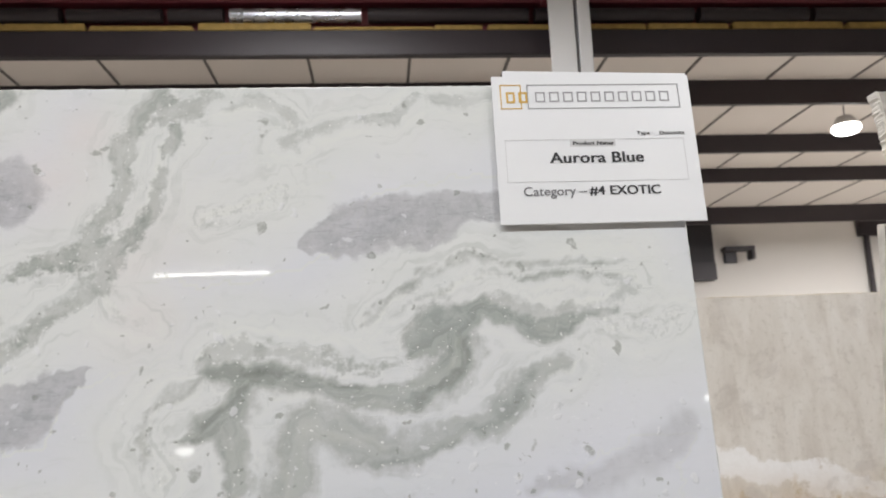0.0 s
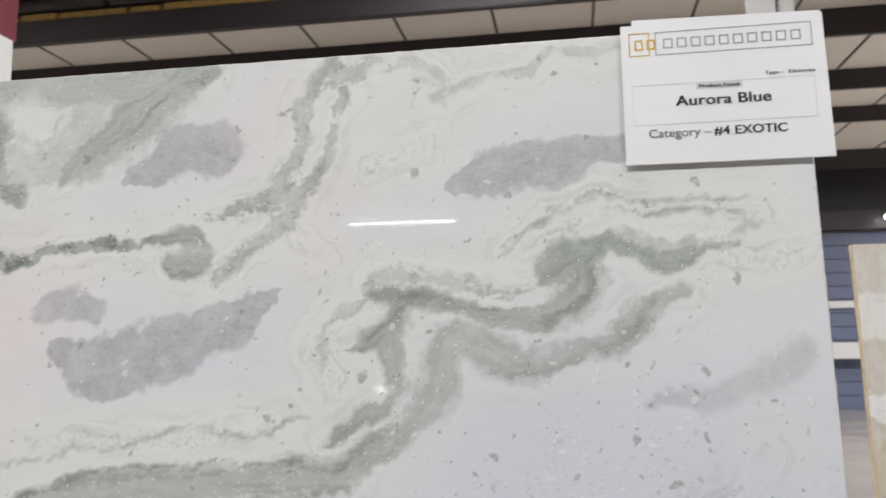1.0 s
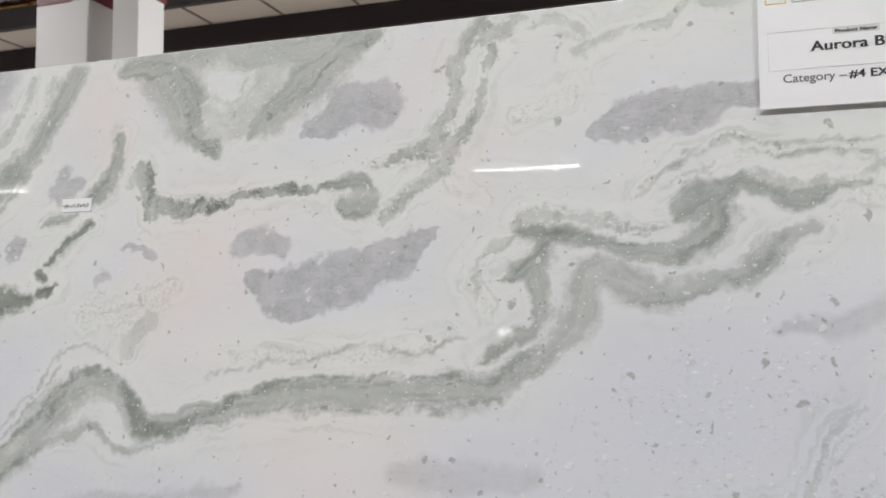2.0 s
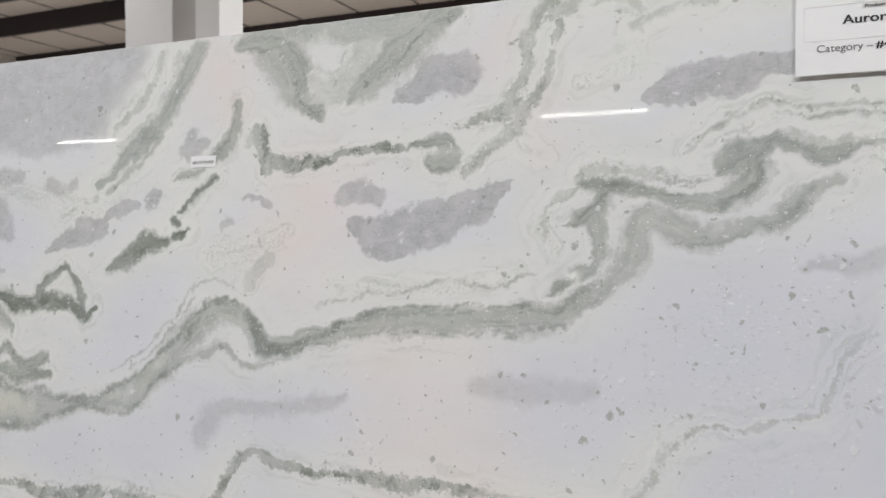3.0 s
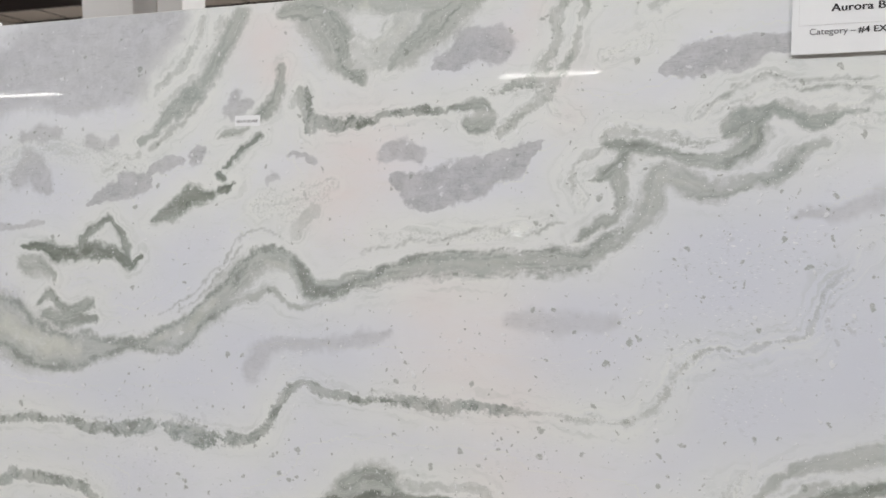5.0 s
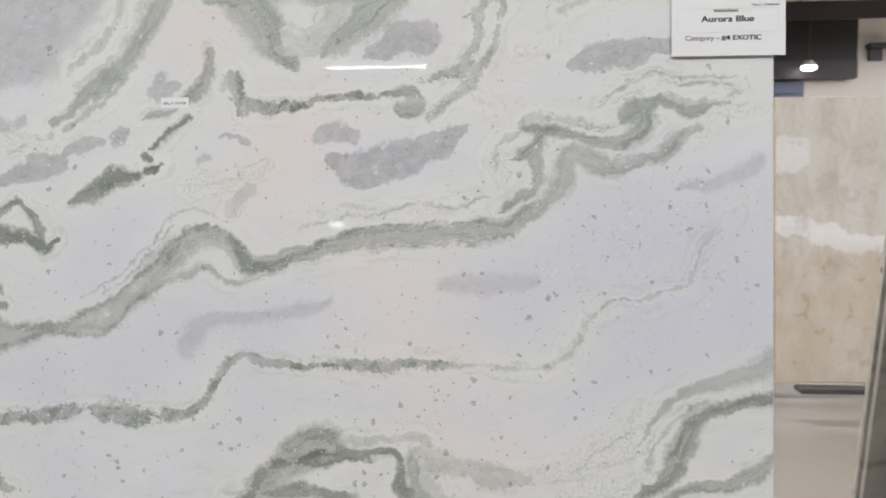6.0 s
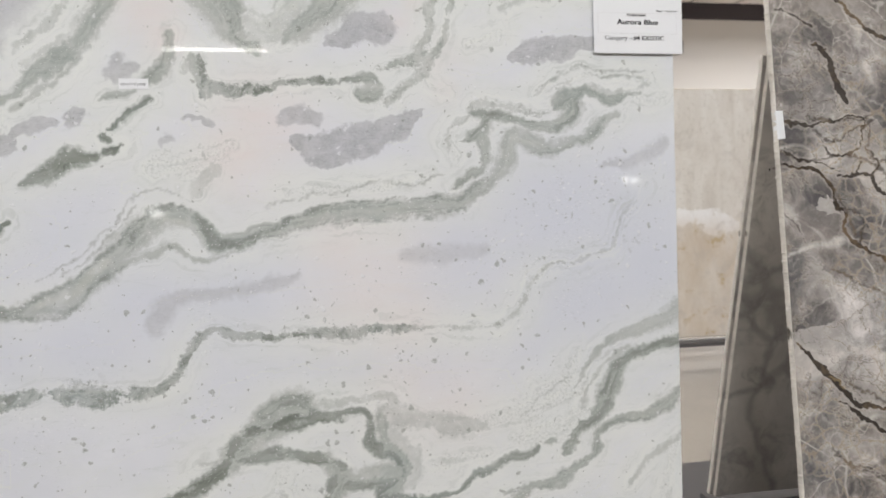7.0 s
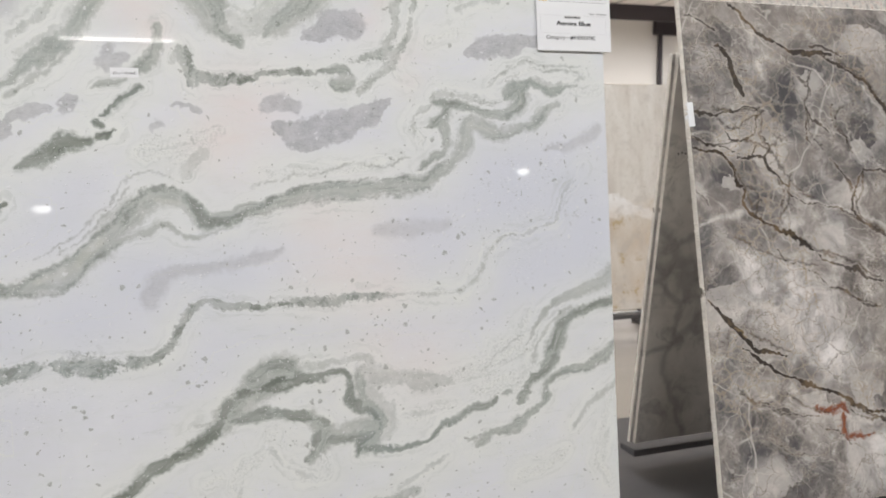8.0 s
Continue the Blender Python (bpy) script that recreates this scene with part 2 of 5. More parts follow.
    green = n.mix(n.math("MULTIPLY", n.step(wide, 0.48, 0.64), 0.4), green, (0.21, 0.26, 0.248))
    green = n.mix(n.math("MULTIPLY", n.step(grit, 0.5, 0.7), n.math("MULTIPLY", crumble, 0.35)), green, (0.10, 0.115, 0.10))
    k = n.math("MULTIPLY", body, n.math("MULTIPLY", n.math("ADD", n.math("MULTIPLY", tone, 0.94), 0.08), n.math("MULTIPLY", n.step(soft, 0.25, 0.75, 1.12, 0.84), n.step(n.math("MULTIPLY", n.noise(c, 17.0, 5.0, 0.68, 0.6), n.math("ADD", n.math("MULTIPLY", crumble, 0.35), 0.75)), 0.42, 0.64, 1.05, 0.56))), clamp=True)
    dust = n.math("MAXIMUM", n.step(crumble, 1.6, 1.2), n.step(fine, 0.47, 0.6))
    col = n.mix(n.math("MULTIPLY", k, dust), col, green)
    # dark seams and thin layers
    thread = n.math("MULTIPLY", seam, n.step(n.math("ADD", n.math("MULTIPLY", edge, 0.6), n.math("MULTIPLY", fine, 0.4)), 0.38, 0.56, 0.25, 1.0))
    col = n.mix(n.math("MULTIPLY", thread, 0.85), col, n.mix(n.step(fine, 0.4, 0.6), (0.13, 0.148, 0.128), (0.22, 0.24, 0.215)))
    # olive flecks in swarms
    bent = n.mix(0.03, c, n.noise(c, 45.0, 3.0, color=True))
    many = n.math("ADD", flecks, n.math("MULTIPLY", n.step(n.noise(c, 3.2, 3.0), 0.48, 0.7), 0.2))
    for scale, least, dark in ((44.0, 0.985, 0.62), (85.0, 0.95, 0.62)):
        v = n.node("ShaderNodeTexVoronoi", Vector=bent, Scale=scale)
        pick = n.node("ShaderNodeSeparateColor", Color=v.outputs["Color"])
        size = n.math("ADD", n.math("MULTIPLY", pick.outputs[1], 0.2), 0.16)
        dot = n.math("MULTIPLY", n.step(n.math("SUBTRACT", v.outputs["Distance"], size), 0.06, -0.08), n.math("GREATER_THAN", n.math("ADD", pick.outputs[0], n.math("MULTIPLY", many, 0.15)), least))
        dot = n.math("MULTIPLY", dot, n.step(fine, 0.3, 0.55, 0.35, 1.0))
        col = n.mix(n.math("MULTIPLY", dot, dark), col, (0.24, 0.255, 0.225))
    # pale crystals, most of them in the bands
    glint = n.math("MULTIPLY", n.math("GREATER_THAN", n.noise(c, 190.0, 1.0), 0.70), n.step(band, -0.3, 0.3, 0.08, 1.0))
    col = n.mix(n.math("MULTIPLY", glint, 0.75), col, (0.84, 0.85, 0.83))
    pits = n.node("ShaderNodeTexVoronoi", Vector=bent, Scale=48.0)
    pit = n.math("MULTIPLY", n.step(pits.outputs["Distance"], 0.34, 0.1), n.step(n.noise(c, 9.0, 3.0), 0.52, 0.62))
    n.bump(n.math("MULTIPLY", pit, n.math("ADD", blue, n.math("ADD", flecks, 0.1))), 0.25, 0.002)
    # besides the bump, relief shade of the pits is mixed into the colour
    col = n.mix(n.math("MULTIPLY", n.math("MULTIPLY", pit, n.math("ADD", blue, flecks)), 0.34), col, (0.40, 0.41, 0.42))
    # tiny pits and crystal edges in the bluish ground, shade and highlight coloured in
    nick = n.noise(n.mapped((1.0, 1, 2.6), (0, radians(18), 0)), 85.0, 3.0, 0.6, 0.5)
    zone = n.math("MULTIPLY", n.step(n.noise(c, 4.5, 4.0, 0.6), 0.44, 0.62), n.math("ADD", n.math("ADD", blue, flecks), 0.2), clamp=True)
    col = n.mix(n.math("MULTIPLY", zone, n.step(nick, 0.61, 0.68, 0.0, 0.42)), col, (0.36, 0.38, 0.37))
    col = n.mix(n.math("MULTIPLY", zone, n.step(nick, 0.39, 0.32, 0.0, 0.6)), col, (0.84, 0.85, 0.86))
    # crystal pits; highlight in the fill and shade along one side are coloured in
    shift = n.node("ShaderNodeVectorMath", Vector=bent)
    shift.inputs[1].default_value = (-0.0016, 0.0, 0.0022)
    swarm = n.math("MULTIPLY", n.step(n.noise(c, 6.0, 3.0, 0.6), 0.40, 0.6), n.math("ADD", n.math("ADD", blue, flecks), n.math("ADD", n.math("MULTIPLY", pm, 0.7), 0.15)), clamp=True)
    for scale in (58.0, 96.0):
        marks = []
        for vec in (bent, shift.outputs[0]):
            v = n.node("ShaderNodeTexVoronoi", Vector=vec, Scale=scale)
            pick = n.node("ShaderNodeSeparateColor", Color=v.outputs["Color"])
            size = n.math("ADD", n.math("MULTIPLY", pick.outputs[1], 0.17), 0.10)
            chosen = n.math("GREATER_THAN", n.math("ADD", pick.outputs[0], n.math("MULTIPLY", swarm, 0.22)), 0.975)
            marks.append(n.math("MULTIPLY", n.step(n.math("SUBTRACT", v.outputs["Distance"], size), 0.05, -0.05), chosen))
        # shade side first, from the shifted copy, then the bright fill
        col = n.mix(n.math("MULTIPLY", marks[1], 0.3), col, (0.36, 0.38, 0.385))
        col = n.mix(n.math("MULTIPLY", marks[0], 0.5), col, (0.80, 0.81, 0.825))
    rough = n.math("ADD", n.math("MULTIPLY", fine, 0.02), n.math("ADD", n.math("MULTIPLY", body, 0.02), 0.012))
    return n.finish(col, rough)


def sawn_edge(name, tint, dark):
    n = Nodes(name)
    c = n.coord()
    v = n.noise(c, 22.0, 5.0, 0.65)
    fine = n.noise(n.mapped((30, 30, 200)), 3.0, 3.0)
    col = n.mix(n.step(v, 0.35, 0.7), tint, tuple(0.8 * x for x in tint))
    col = n.mix(n.step(n.noise(c, 9.0, 3.0), 0.64, 0.7), col, dark)
    n.bump(n.math("ADD", v, fine), 0.5, 0.004)
    return n.finish(col, 0.55)


SLAB_W, SLAB_H = 3.1, 1.92
SLAB = pose(0, 0, 2.02, -5.0)
fig = Figure(SLAB_W, SLAB_H, 0.005)
draw = fig.draw
draw("v", 0.8, [(-1.633, -0.767, 0.007), (-1.556, -0.679, 0.008), (-1.496, -0.634, 0.008), (-1.418, -0.631, 0.007), (-1.358, -0.667, 0.009), (-1.330, -0.734, 0.009), (-1.211, -0.714, 0.006), (-1.093, -0.649, 0.006), (-0.980, -0.626, 0.005), (-0.845, -0.617, 0.005), (-0.719, -0.613, 0.005)])  # main band edge
draw("g", 0.62, [(-0.623, -0.383, 0.009), (-0.593, -0.385, 0.014), (-0.560, -0.383, 0.016), (-0.515, -0.388, 0.016), (-0.463, -0.403, 0.015), (-0.412, -0.417, 0.016), (-0.363, -0.416, 0.020), (-0.334, -0.396, 0.025), (-0.318, -0.365, 0.029), (-0.312, -0.335, 0.027), (-0.297, -0.315, 0.017), (-0.268, -0.311, 0.014), (-0.235, -0.322, 0.016), (-0.202, -0.338, 0.017), (-0.173, -0.341, 0.014), (-0.141, -0.328, 0.010), (-0.101, -0.311, 0.006)])  # upper branch
draw("g", 0.6, [(-0.362, -0.352, 0.012), (-0.349, -0.333, 0.022), (-0.323, -0.319, 0.020), (-0.297, -0.310, 0.014)])  # knot
draw("g", 0.35, [(-0.271, -0.303, 0.007), (-0.230, -0.307, 0.010), (-0.190, -0.324, 0.011), (-0.146, -0.315, 0.009), (-0.109, -0.301, 0.007), (-0.085, -0.289, 0.007)])  # knot tail
draw("s", 0.5, [(-0.624, -0.369, 0.011), (-0.594, -0.358, 0.014), (-0.558, -0.352, 0.010), (-0.516, -0.356, 0.006), (-0.470, -0.365, 0.004), (-0.413, -0.379, 0.003)])  # fine line
draw("g", 0.62, [(-0.644, -0.456, 0.007), (-0.619, -0.444, 0.016), (-0.592, -0.431, 0.021), (-0.583, -0.404, 0.015)])  # branch head
draw("g", 0.6, [(-0.592, -0.441, 0.021), (-0.582, -0.475, 0.017), (-0.571, -0.504, 0.014), (-0.586, -0.529, 0.012), (-0.615, -0.548, 0.013), (-0.644, -0.571, 0.011), (-0.673, -0.589, 0.007)])  # branch fall
draw("g", 0.5, [(-0.608, -0.602, 0.017), (-0.570, -0.576, 0.021), (-0.538, -0.547, 0.022), (-0.518, -0.507, 0.027), (-0.510, -0.467, 0.032), (-0.492, -0.446, 0.030), (-0.465, -0.448, 0.027), (-0.441, -0.469, 0.027), (-0.407, -0.483, 0.025), (-0.364, -0.478, 0.022), (-0.324, -0.467, 0.019), (-0.290, -0.452, 0.019), (-0.260, -0.435, 0.020), (-0.240, -0.416, 0.017), (-0.223, -0.396, 0.015), (-0.203, -0.387, 0.010), (-0.181, -0.382, 0.006)])  # lower sweep
draw("g", 0.56, [(-1.321, -0.740, 0.015), (-1.249, -0.723, 0.017), (-1.177, -0.699, 0.021), (-1.108, -0.677, 0.023), (-1.040, -0.657, 0.026), (-0.960, -0.647, 0.026), (-0.889, -0.647, 0.027), (-0.813, -0.646, 0.028), (-0.741, -0.638, 0.029), (-0.677, -0.634, 0.028), (-0.630, -0.615, 0.022), (-0.596, -0.589, 0.020)])  # main band right
draw("c", 0.3, [(-0.501, -0.453, 0.012), (-0.461, -0.459, 0.012), (-0.410, -0.479, 0.010)])  # pale core
draw("c", 0.3, [(-0.312, -0.340, 0.010), (-0.324, -0.374, 0.010)])  # pale core
draw("p", 0.62, [(-1.109, -0.446, 0.017), (-1.053, -0.470, 0.043), (-0.968, -0.457, 0.048), (-0.897, -0.437, 0.043), (-0.829, -0.411, 0.036), (-0.782, -0.386, 0.026), (-0.757, -0.369, 0.009)])  # grey patch
draw("p", 0.62, [(-1.058, -0.495, 0.030), (-0.981, -0.482, 0.032)])  # grey patch
draw("p", 0.55, [(-1.146, -0.392, 0.021), (-1.102, -0.387, 0.032), (-1.050, -0.395, 0.023)])  # grey patch
draw("p", 0.6, [(-0.495, -0.216, 0.013), (-0.459, -0.203, 0.029), (-0.408, -0.199, 0.034), (-0.353, -0.193, 0.033), (-0.301, -0.177, 0.023), (-0.251, -0.167, 0.019)])  # grey bar
draw("p", 0.6, [(-1.016, -0.190, 0.010), (-0.969, -0.164, 0.030), (-0.921, -0.138, 0.054), (-0.879, -0.136, 0.054)])  # grey egg
draw("g", 0.6, [(-1.549, -0.016, 0.026), (-1.566, -0.049, 0.029), (-1.596, -0.090, 0.029), (-1.624, -0.140, 0.028), (-1.652, -0.184, 0.026), (-1.696, -0.227, 0.026), (-1.736, -0.258, 0.025), (-1.786, -0.296, 0.017), (-1.824, -0.327, 0.012), (-1.866, -0.356, 0.007)])  # left strand
draw("g", 0.42, [(-1.645, -0.199, 0.008), (-1.688, -0.265, 0.008), (-1.753, -0.313, 0.010), (-1.835, -0.371, 0.009)])  # left strand
draw("g", 0.3, [(-1.668, -0.033, 0.010), (-1.708, -0.116, 0.010), (-1.769, -0.183, 0.010), (-1.811, -0.216, 0.007)])  # left strand side
draw("g", .42, [(-0.423, -0.314, 0.002), (-0.394, -0.289, 0.003), (-0.343, -0.258, 0.003), (-0.292, -0.245, 0.003), (-0.226, -0.252, 0.003), (-0.160, -0.254, 0.003), (-0.092, -0.252, 0.003)])  # fine line
draw("g", .32, [(-0.388, -0.308, 0.002), (-0.337, -0.277, 0.003), (-0.278, -0.264, 0.003), (-0.213, -0.271, 0.003), (-0.139, -0.270, 0.003), (-0.080, -0.281, 0.003)])  # fine line
draw("s", .5, [(-0.594, -0.356, 0.005), (-0.568, -0.347, 0.005), (-0.527, -0.352, 0.003), (-0.479, -0.355, 0.003), (-0.431, -0.363, 0.003), (-0.390, -0.371, 0.002)])  # fine line
draw("s", .85, [(-2.356, -1.168, 0.010), (-2.262, -1.129, 0.012), (-2.123, -1.128, 0.011), (-1.991, -1.130, 0.015), (-1.866, -1.112, 0.017), (-1.766, -1.100, 0.015), (-1.708, -1.108, 0.022), (-1.622, -1.118, 0.023), (-1.505, -1.112, 0.012), (-1.454, -1.082, 0.012), (-1.415, -1.022, 0.013), (-1.375, -0.976, 0.014), (-1.327, -0.957, 0.011), (-1.261, -0.979, 0.010), (-1.183, -0.985, 0.011), (-1.079, -0.975, 0.012), (-0.993, -0.977, 0.013), (-0.911, -0.973, 0.013), (-0.845, -0.980, 0.011), (-0.781, -0.989, 0.005)])  # speckled line
draw("s", .42, [(-0.803, -0.980, 0.006), (-0.711, -0.989, 0.004), (-0.608, -0.985, 0.003), (-0.520, -0.965, 0.003), (-0.483, -0.925, 0.006), (-0.448, -0.860, 0.004), (-0.387, -0.816, 0.007), (-0.316, -0.808, 0.005), (-0.246, -0.781, 0.008), (-0.200, -0.760, 0.006), (-0.172, -0.683, 0.005), (-0.133, -0.640, 0.005), (-0.100, -0.591, 0.003)])  # speckled line end
draw("s", .8, [(-2.259, -1.283, 0.012), (-2.151, -1.290, 0.013), (-2.062, -1.291, 0.015), (-1.975, -1.314, 0.014)])  # low left
draw("g", .5, [(-0.714, -0.062, 0.013), (-0.701, -0.030, 0.014), (-0.681, -0.006, 0.011)])  # strand top
draw("g", .3, [(-0.529, -0.089, 0.008), (-0.492, -0.065, 0.009), (-0.440, -0.058, 0.007), (-0.387, -0.042, 0.009), (-0.348, -0.022, 0.007)])  # top wisp
draw("g", .26, [(-0.603, -0.035, 0.007), (-0.566, -0.024, 0.009), (-0.522, -0.045, 0.009), (-0.507, -0.069, 0.007)])  # top wisp
draw("g", .22, [(-0.325, -0.022, 0.009), (-0.279, -0.023, 0.007), (-0.240, -0.019, 0.006)])  # top wisp
draw("g", .5, [(-1.372, -0.232, 0.009), (-1.361, -0.274, 0.011), (-1.326, -0.317, 0.011)])  # hook side
draw("g", .3, [(-1.379, -0.586, 0.015), (-1.332, -0.530, 0.022), (-1.351, -0.482, 0.018)])  # above band
draw("g", .3, [(-0.666, -0.499, 0.005), (-0.686, -0.460, 0.005), (-0.673, -0.414, 0.005), (-0.629, -0.398, 0.005)])  # around knot
draw("p", .5, [(-1.403, -0.389, 0.008), (-1.338, -0.392, 0.009)])  # grey dash
draw("p", .3, [(-1.493, -0.947, 0.030), (-1.432, -0.877, 0.030), (-1.312, -0.856, 0.021), (-1.194, -0.838, 0.022), (-1.122, -0.824, 0.014)])  # grey smear
draw("p", .3, [(-0.226, -0.532, 0.013), (-0.135, -0.512, 0.021), (-0.061, -0.481, 0.026), (-0.028, -0.451, 0.018)])  # grey smear
draw("p", .4, [(-2.402, -0.587, 0.012), (-2.257, -0.575, 0.013), (-2.187, -0.566, 0.007)])  # grey smear
draw("p", .2, [(-0.806, -0.776, 0.022), (-0.701, -0.773, 0.029), (-0.598, -0.757, 0.021)])  # grey smear
draw("k", .8, [(-1.201, -0.401, 0.128), (-1.259, -0.484, 0.115)])  # pink
draw("k", .6, [(-0.912, -0.846, 0.175), (-0.996, -0.755, 0.110), (-0.830, -0.949, 0.120)])  # pink
draw("k", .7, [(-1.477, -0.098, 0.089), (-1.445, -0.171, 0.059)])  # pink
draw("k", .5, [(-0.800, -1.171, 0.145), (-0.694, -1.202, 0.130)])  # pink
draw("k", .4, [(-0.697, -0.304, 0.048), (-0.714, -0.247, 0.042)])  # pink
draw("k", .5, [(-0.825, -0.126, 0.058), (-0.781, -0.065, 0.037)])  # pink
draw("k", .25, [(-0.683, -0.225, 0.078), (-0.707, -0.316, 0.052)])  # pink
draw("b", .7, [(-0.341, -0.674, 0.244), (-0.189, -0.696, 0.237), (-0.097, -0.815, 0.186), (-0.280, -0.847, 0.217)])  # blue
draw("b", .5, [(-1.311, -0.889, 0.173), (-1.525, -0.870, 0.149)])  # blue
draw("b", .5, [(-1.896, -1.018, 0.174), (-1.682, -0.992, 0.168)])  # blue
draw("b", .5, [(-0.649, -0.758, 0.129)])  # blue
draw("b", .4, [(-2.168, -0.435, 0.149), (-2.349, -0.480, 0.187)])  # blue
draw("b", .4, [(-1.736, -0.702, 0.139)])  # blue
draw("d", .8, [(-0.548, -0.781, 0.139), (-0.426, -0.664, 0.111), (-0.702, -0.708, 0.078)])  # flecks
draw("d", .9, [(-1.050, -0.906, 0.083), (-0.911, -0.966, 0.094), (-1.135, -0.923, 0.056)])  # flecks
draw("d", .7, [(-0.881, -1.098, 0.148), (-0.581, -1.065, 0.153), (-1.382, -1.132, 0.088)])  # flecks
draw("d", .6, [(-0.744, -0.486, 0.066), (-0.639, -0.577, 0.051)])  # flecks
draw("d", .6, [(-0.166, -0.720, 0.118), (-0.225, -0.598, 0.095)])  # flecks
draw("d", .5, [(-1.809, -1.175, 0.187)])  # flecks
draw("d", .6, [(-0.765, -0.461, 0.038), (-0.819, -0.355, 0.033)])  # flecks
draw("d", .6, [(-0.409, -1.488, 0.156), (-0.675, -1.308, 0.093), (-0.493, -1.142, 0.153)])  # flecks
draw("g", .5, [(-2.382, -0.846, 0.086), (-2.232, -0.901, 0.078), (-2.093, -0.922, 0.052), (-1.941, -0.917, 0.027), (-1.839, -0.893, 0.024), (-1.723, -0.861, 0.034), (-1.631, -0.803, 0.038), (-1.554, -0.712, 0.035), (-1.495, -0.659, 0.027), (-1.426, -0.654, 0.025), (-1.365, -0.681, 0.026), (-1.330, -0.723, 0.022), (-1.274, -0.717, 0.018), (-1.182, -0.689, 0.018)])  # main band
draw("v", 0.65, [(-2.386, -0.788, 0.012), (-2.275, -0.803, 0.013), (-2.213, -0.843, 0.014), (-2.118, -0.880, 0.012), (-2.007, -0.886, 0.013), (-1.922, -0.895, 0.011), (-1.840, -0.885, 0.009), (-1.763, -0.842, 0.010), (-1.687, -0.811, 0.008), (-1.634, -0.759, 0.008), (-1.581, -0.713, 0.009), (-1.548, -0.669, 0.011), (-1.496, -0.637, 0.008), (-1.418, -0.634, 0.007)])  # upper rim
draw("v", 0.65, [(-2.377, -0.905, 0.014), (-2.278, -0.930, 0.015), (-2.181, -0.962, 0.017), (-2.067, -0.967, 0.013), (-1.992, -0.952, 0.011), (-1.920, -0.924, 0.014), (-1.859, -0.902, 0.012), (-1.759, -0.911, 0.012), (-1.702, -0.888, 0.010), (-1.630, -0.831, 0.008), (-1.560, -0.776, 0.006)])  # lower rim
draw("v", 0.85, [(-1.375, -0.661, 0.015), (-1.340, -0.701, 0.018), (-1.322, -0.734, 0.015), (-1.273, -0.728, 0.010), (-1.181, -0.702, 0.006), (-1.093, -0.656, 0.006), (-1.022, -0.634, 0.005)])  # dark seam
draw("v", 0.85, [(-1.555, -0.705, 0.018), (-1.529, -0.675, 0.011)])  # dark seam
draw("v", 0.7, [(-0.574, -0.384, 0.0050), (-0.515, -0.382, 0.0050), (-0.463, -0.393, 0.0049), (-0.429, -0.403, 0.0037)])  # branch seam
draw("v", 0.6, [(-0.362, -0.424, 0.0061), (-0.328, -0.403, 0.0074), (-0.306, -0.365, 0.0062), (-0.301, -0.338, 0.0049)])  # branch seam
draw("v", 0.6, [(-0.639, -0.455, 0.0038), (-0.609, -0.431, 0.0050), (-0.586, -0.407, 0.0050), (-0.562, -0.392, 0.0037)])  # branch seam
draw("v", 0.5, [(-0.443, -0.491, 0.0049), (-0.409, -0.497, 0.0049), (-0.360, -0.492, 0.0049), (-0.313, -0.478, 0.0037)])  # sweep seam
draw("v", 0.55, [(-0.303, -0.459, 0.0061), (-0.267, -0.440, 0.0073), (-0.242, -0.418, 0.0073), (-0.223, -0.394, 0.0061)])  # sweep seam
draw("v", 0.5, [(-0.432, -0.318, 0.0025), (-0.416, -0.296, 0.0025), (-0.378, -0.274, 0.0025), (-0.341, -0.249, 0.0025), (-0.299, -0.240, 0.0025), (-0.237, -0.248, 0.0025), (-0.207, -0.249, 0.0025), (-0.148, -0.249, 0.0025), (-0.110, -0.258, 0.0025)])  # fine line
draw("v", 0.4, [(-0.361, -0.306, 0.0025), (-0.329, -0.284, 0.0025), (-0.308, -0.274, 0.0025)])  # fine line
draw("v", 0.4, [(-0.246, -0.270, 0.0037), (-0.196, -0.268, 0.0025), (-0.148, -0.271, 0.0025), (-0.091, -0.276, 0.0037)])  # fine line
draw("v", 0.4, [(-0.376, -0.343, 0.0025), (-0.365, -0.321, 0.0025), (-0.339, -0.299, 0.0025), (-0.308, -0.285, 0.0025)])  # fine line
draw("v", 0.4, [(-0.691, -0.478, 0.0025), (-0.692, -0.446, 0.0025), (-0.678, -0.422, 0.0025), (-0.641, -0.403, 0.0025), (-0.611, -0.385, 0.0025)])  # fine line
draw("v", 0.35, [(-0.674, -0.527, 0.0025), (-0.684, -0.496, 0.0025), (-0.683, -0.459, 0.0025), (-0.665, -0.430, 0.0025)])  # fine line
draw("v", 0.6, [(-1.306, -0.746, 0.0043), (-1.200, -0.724, 0.0056), (-1.107, -0.699, 0.0055), (-1.017, -0.680, 0.0040), (-0.916, -0.672, 0.0039), (-0.819, -0.675, 0.0039), (-0.714, -0.663, 0.0038), (-0.638, -0.646, 0.0037)])  # band foot
draw("v", 0.45, [(-1.202, -0.690, 0.0042), (-1.109, -0.660, 0.0055), (-1.018, -0.646, 0.0054), (-0.917, -0.634, 0.0039), (-0.821, -0.630, 0.0039)])  # band layer
draw("c", 0.5, [(-0.544, -0.561, 0.0049), (-0.522, -0.519, 0.0049), (-0.538, -0.479, 0.0062)])  # pale core
draw("c", 0.7, [(-1.265, -0.735, 0.0043), (-1.169, -0.702, 0.0042), (-1.077, -0.677, 0.0041)])  # pale core
draw("v", 0.5, [(-0.664, -0.624, 0.0063), (-0.616, -0.590, 0.0075), (-0.581, -0.556, 0.0074)])  # band layer
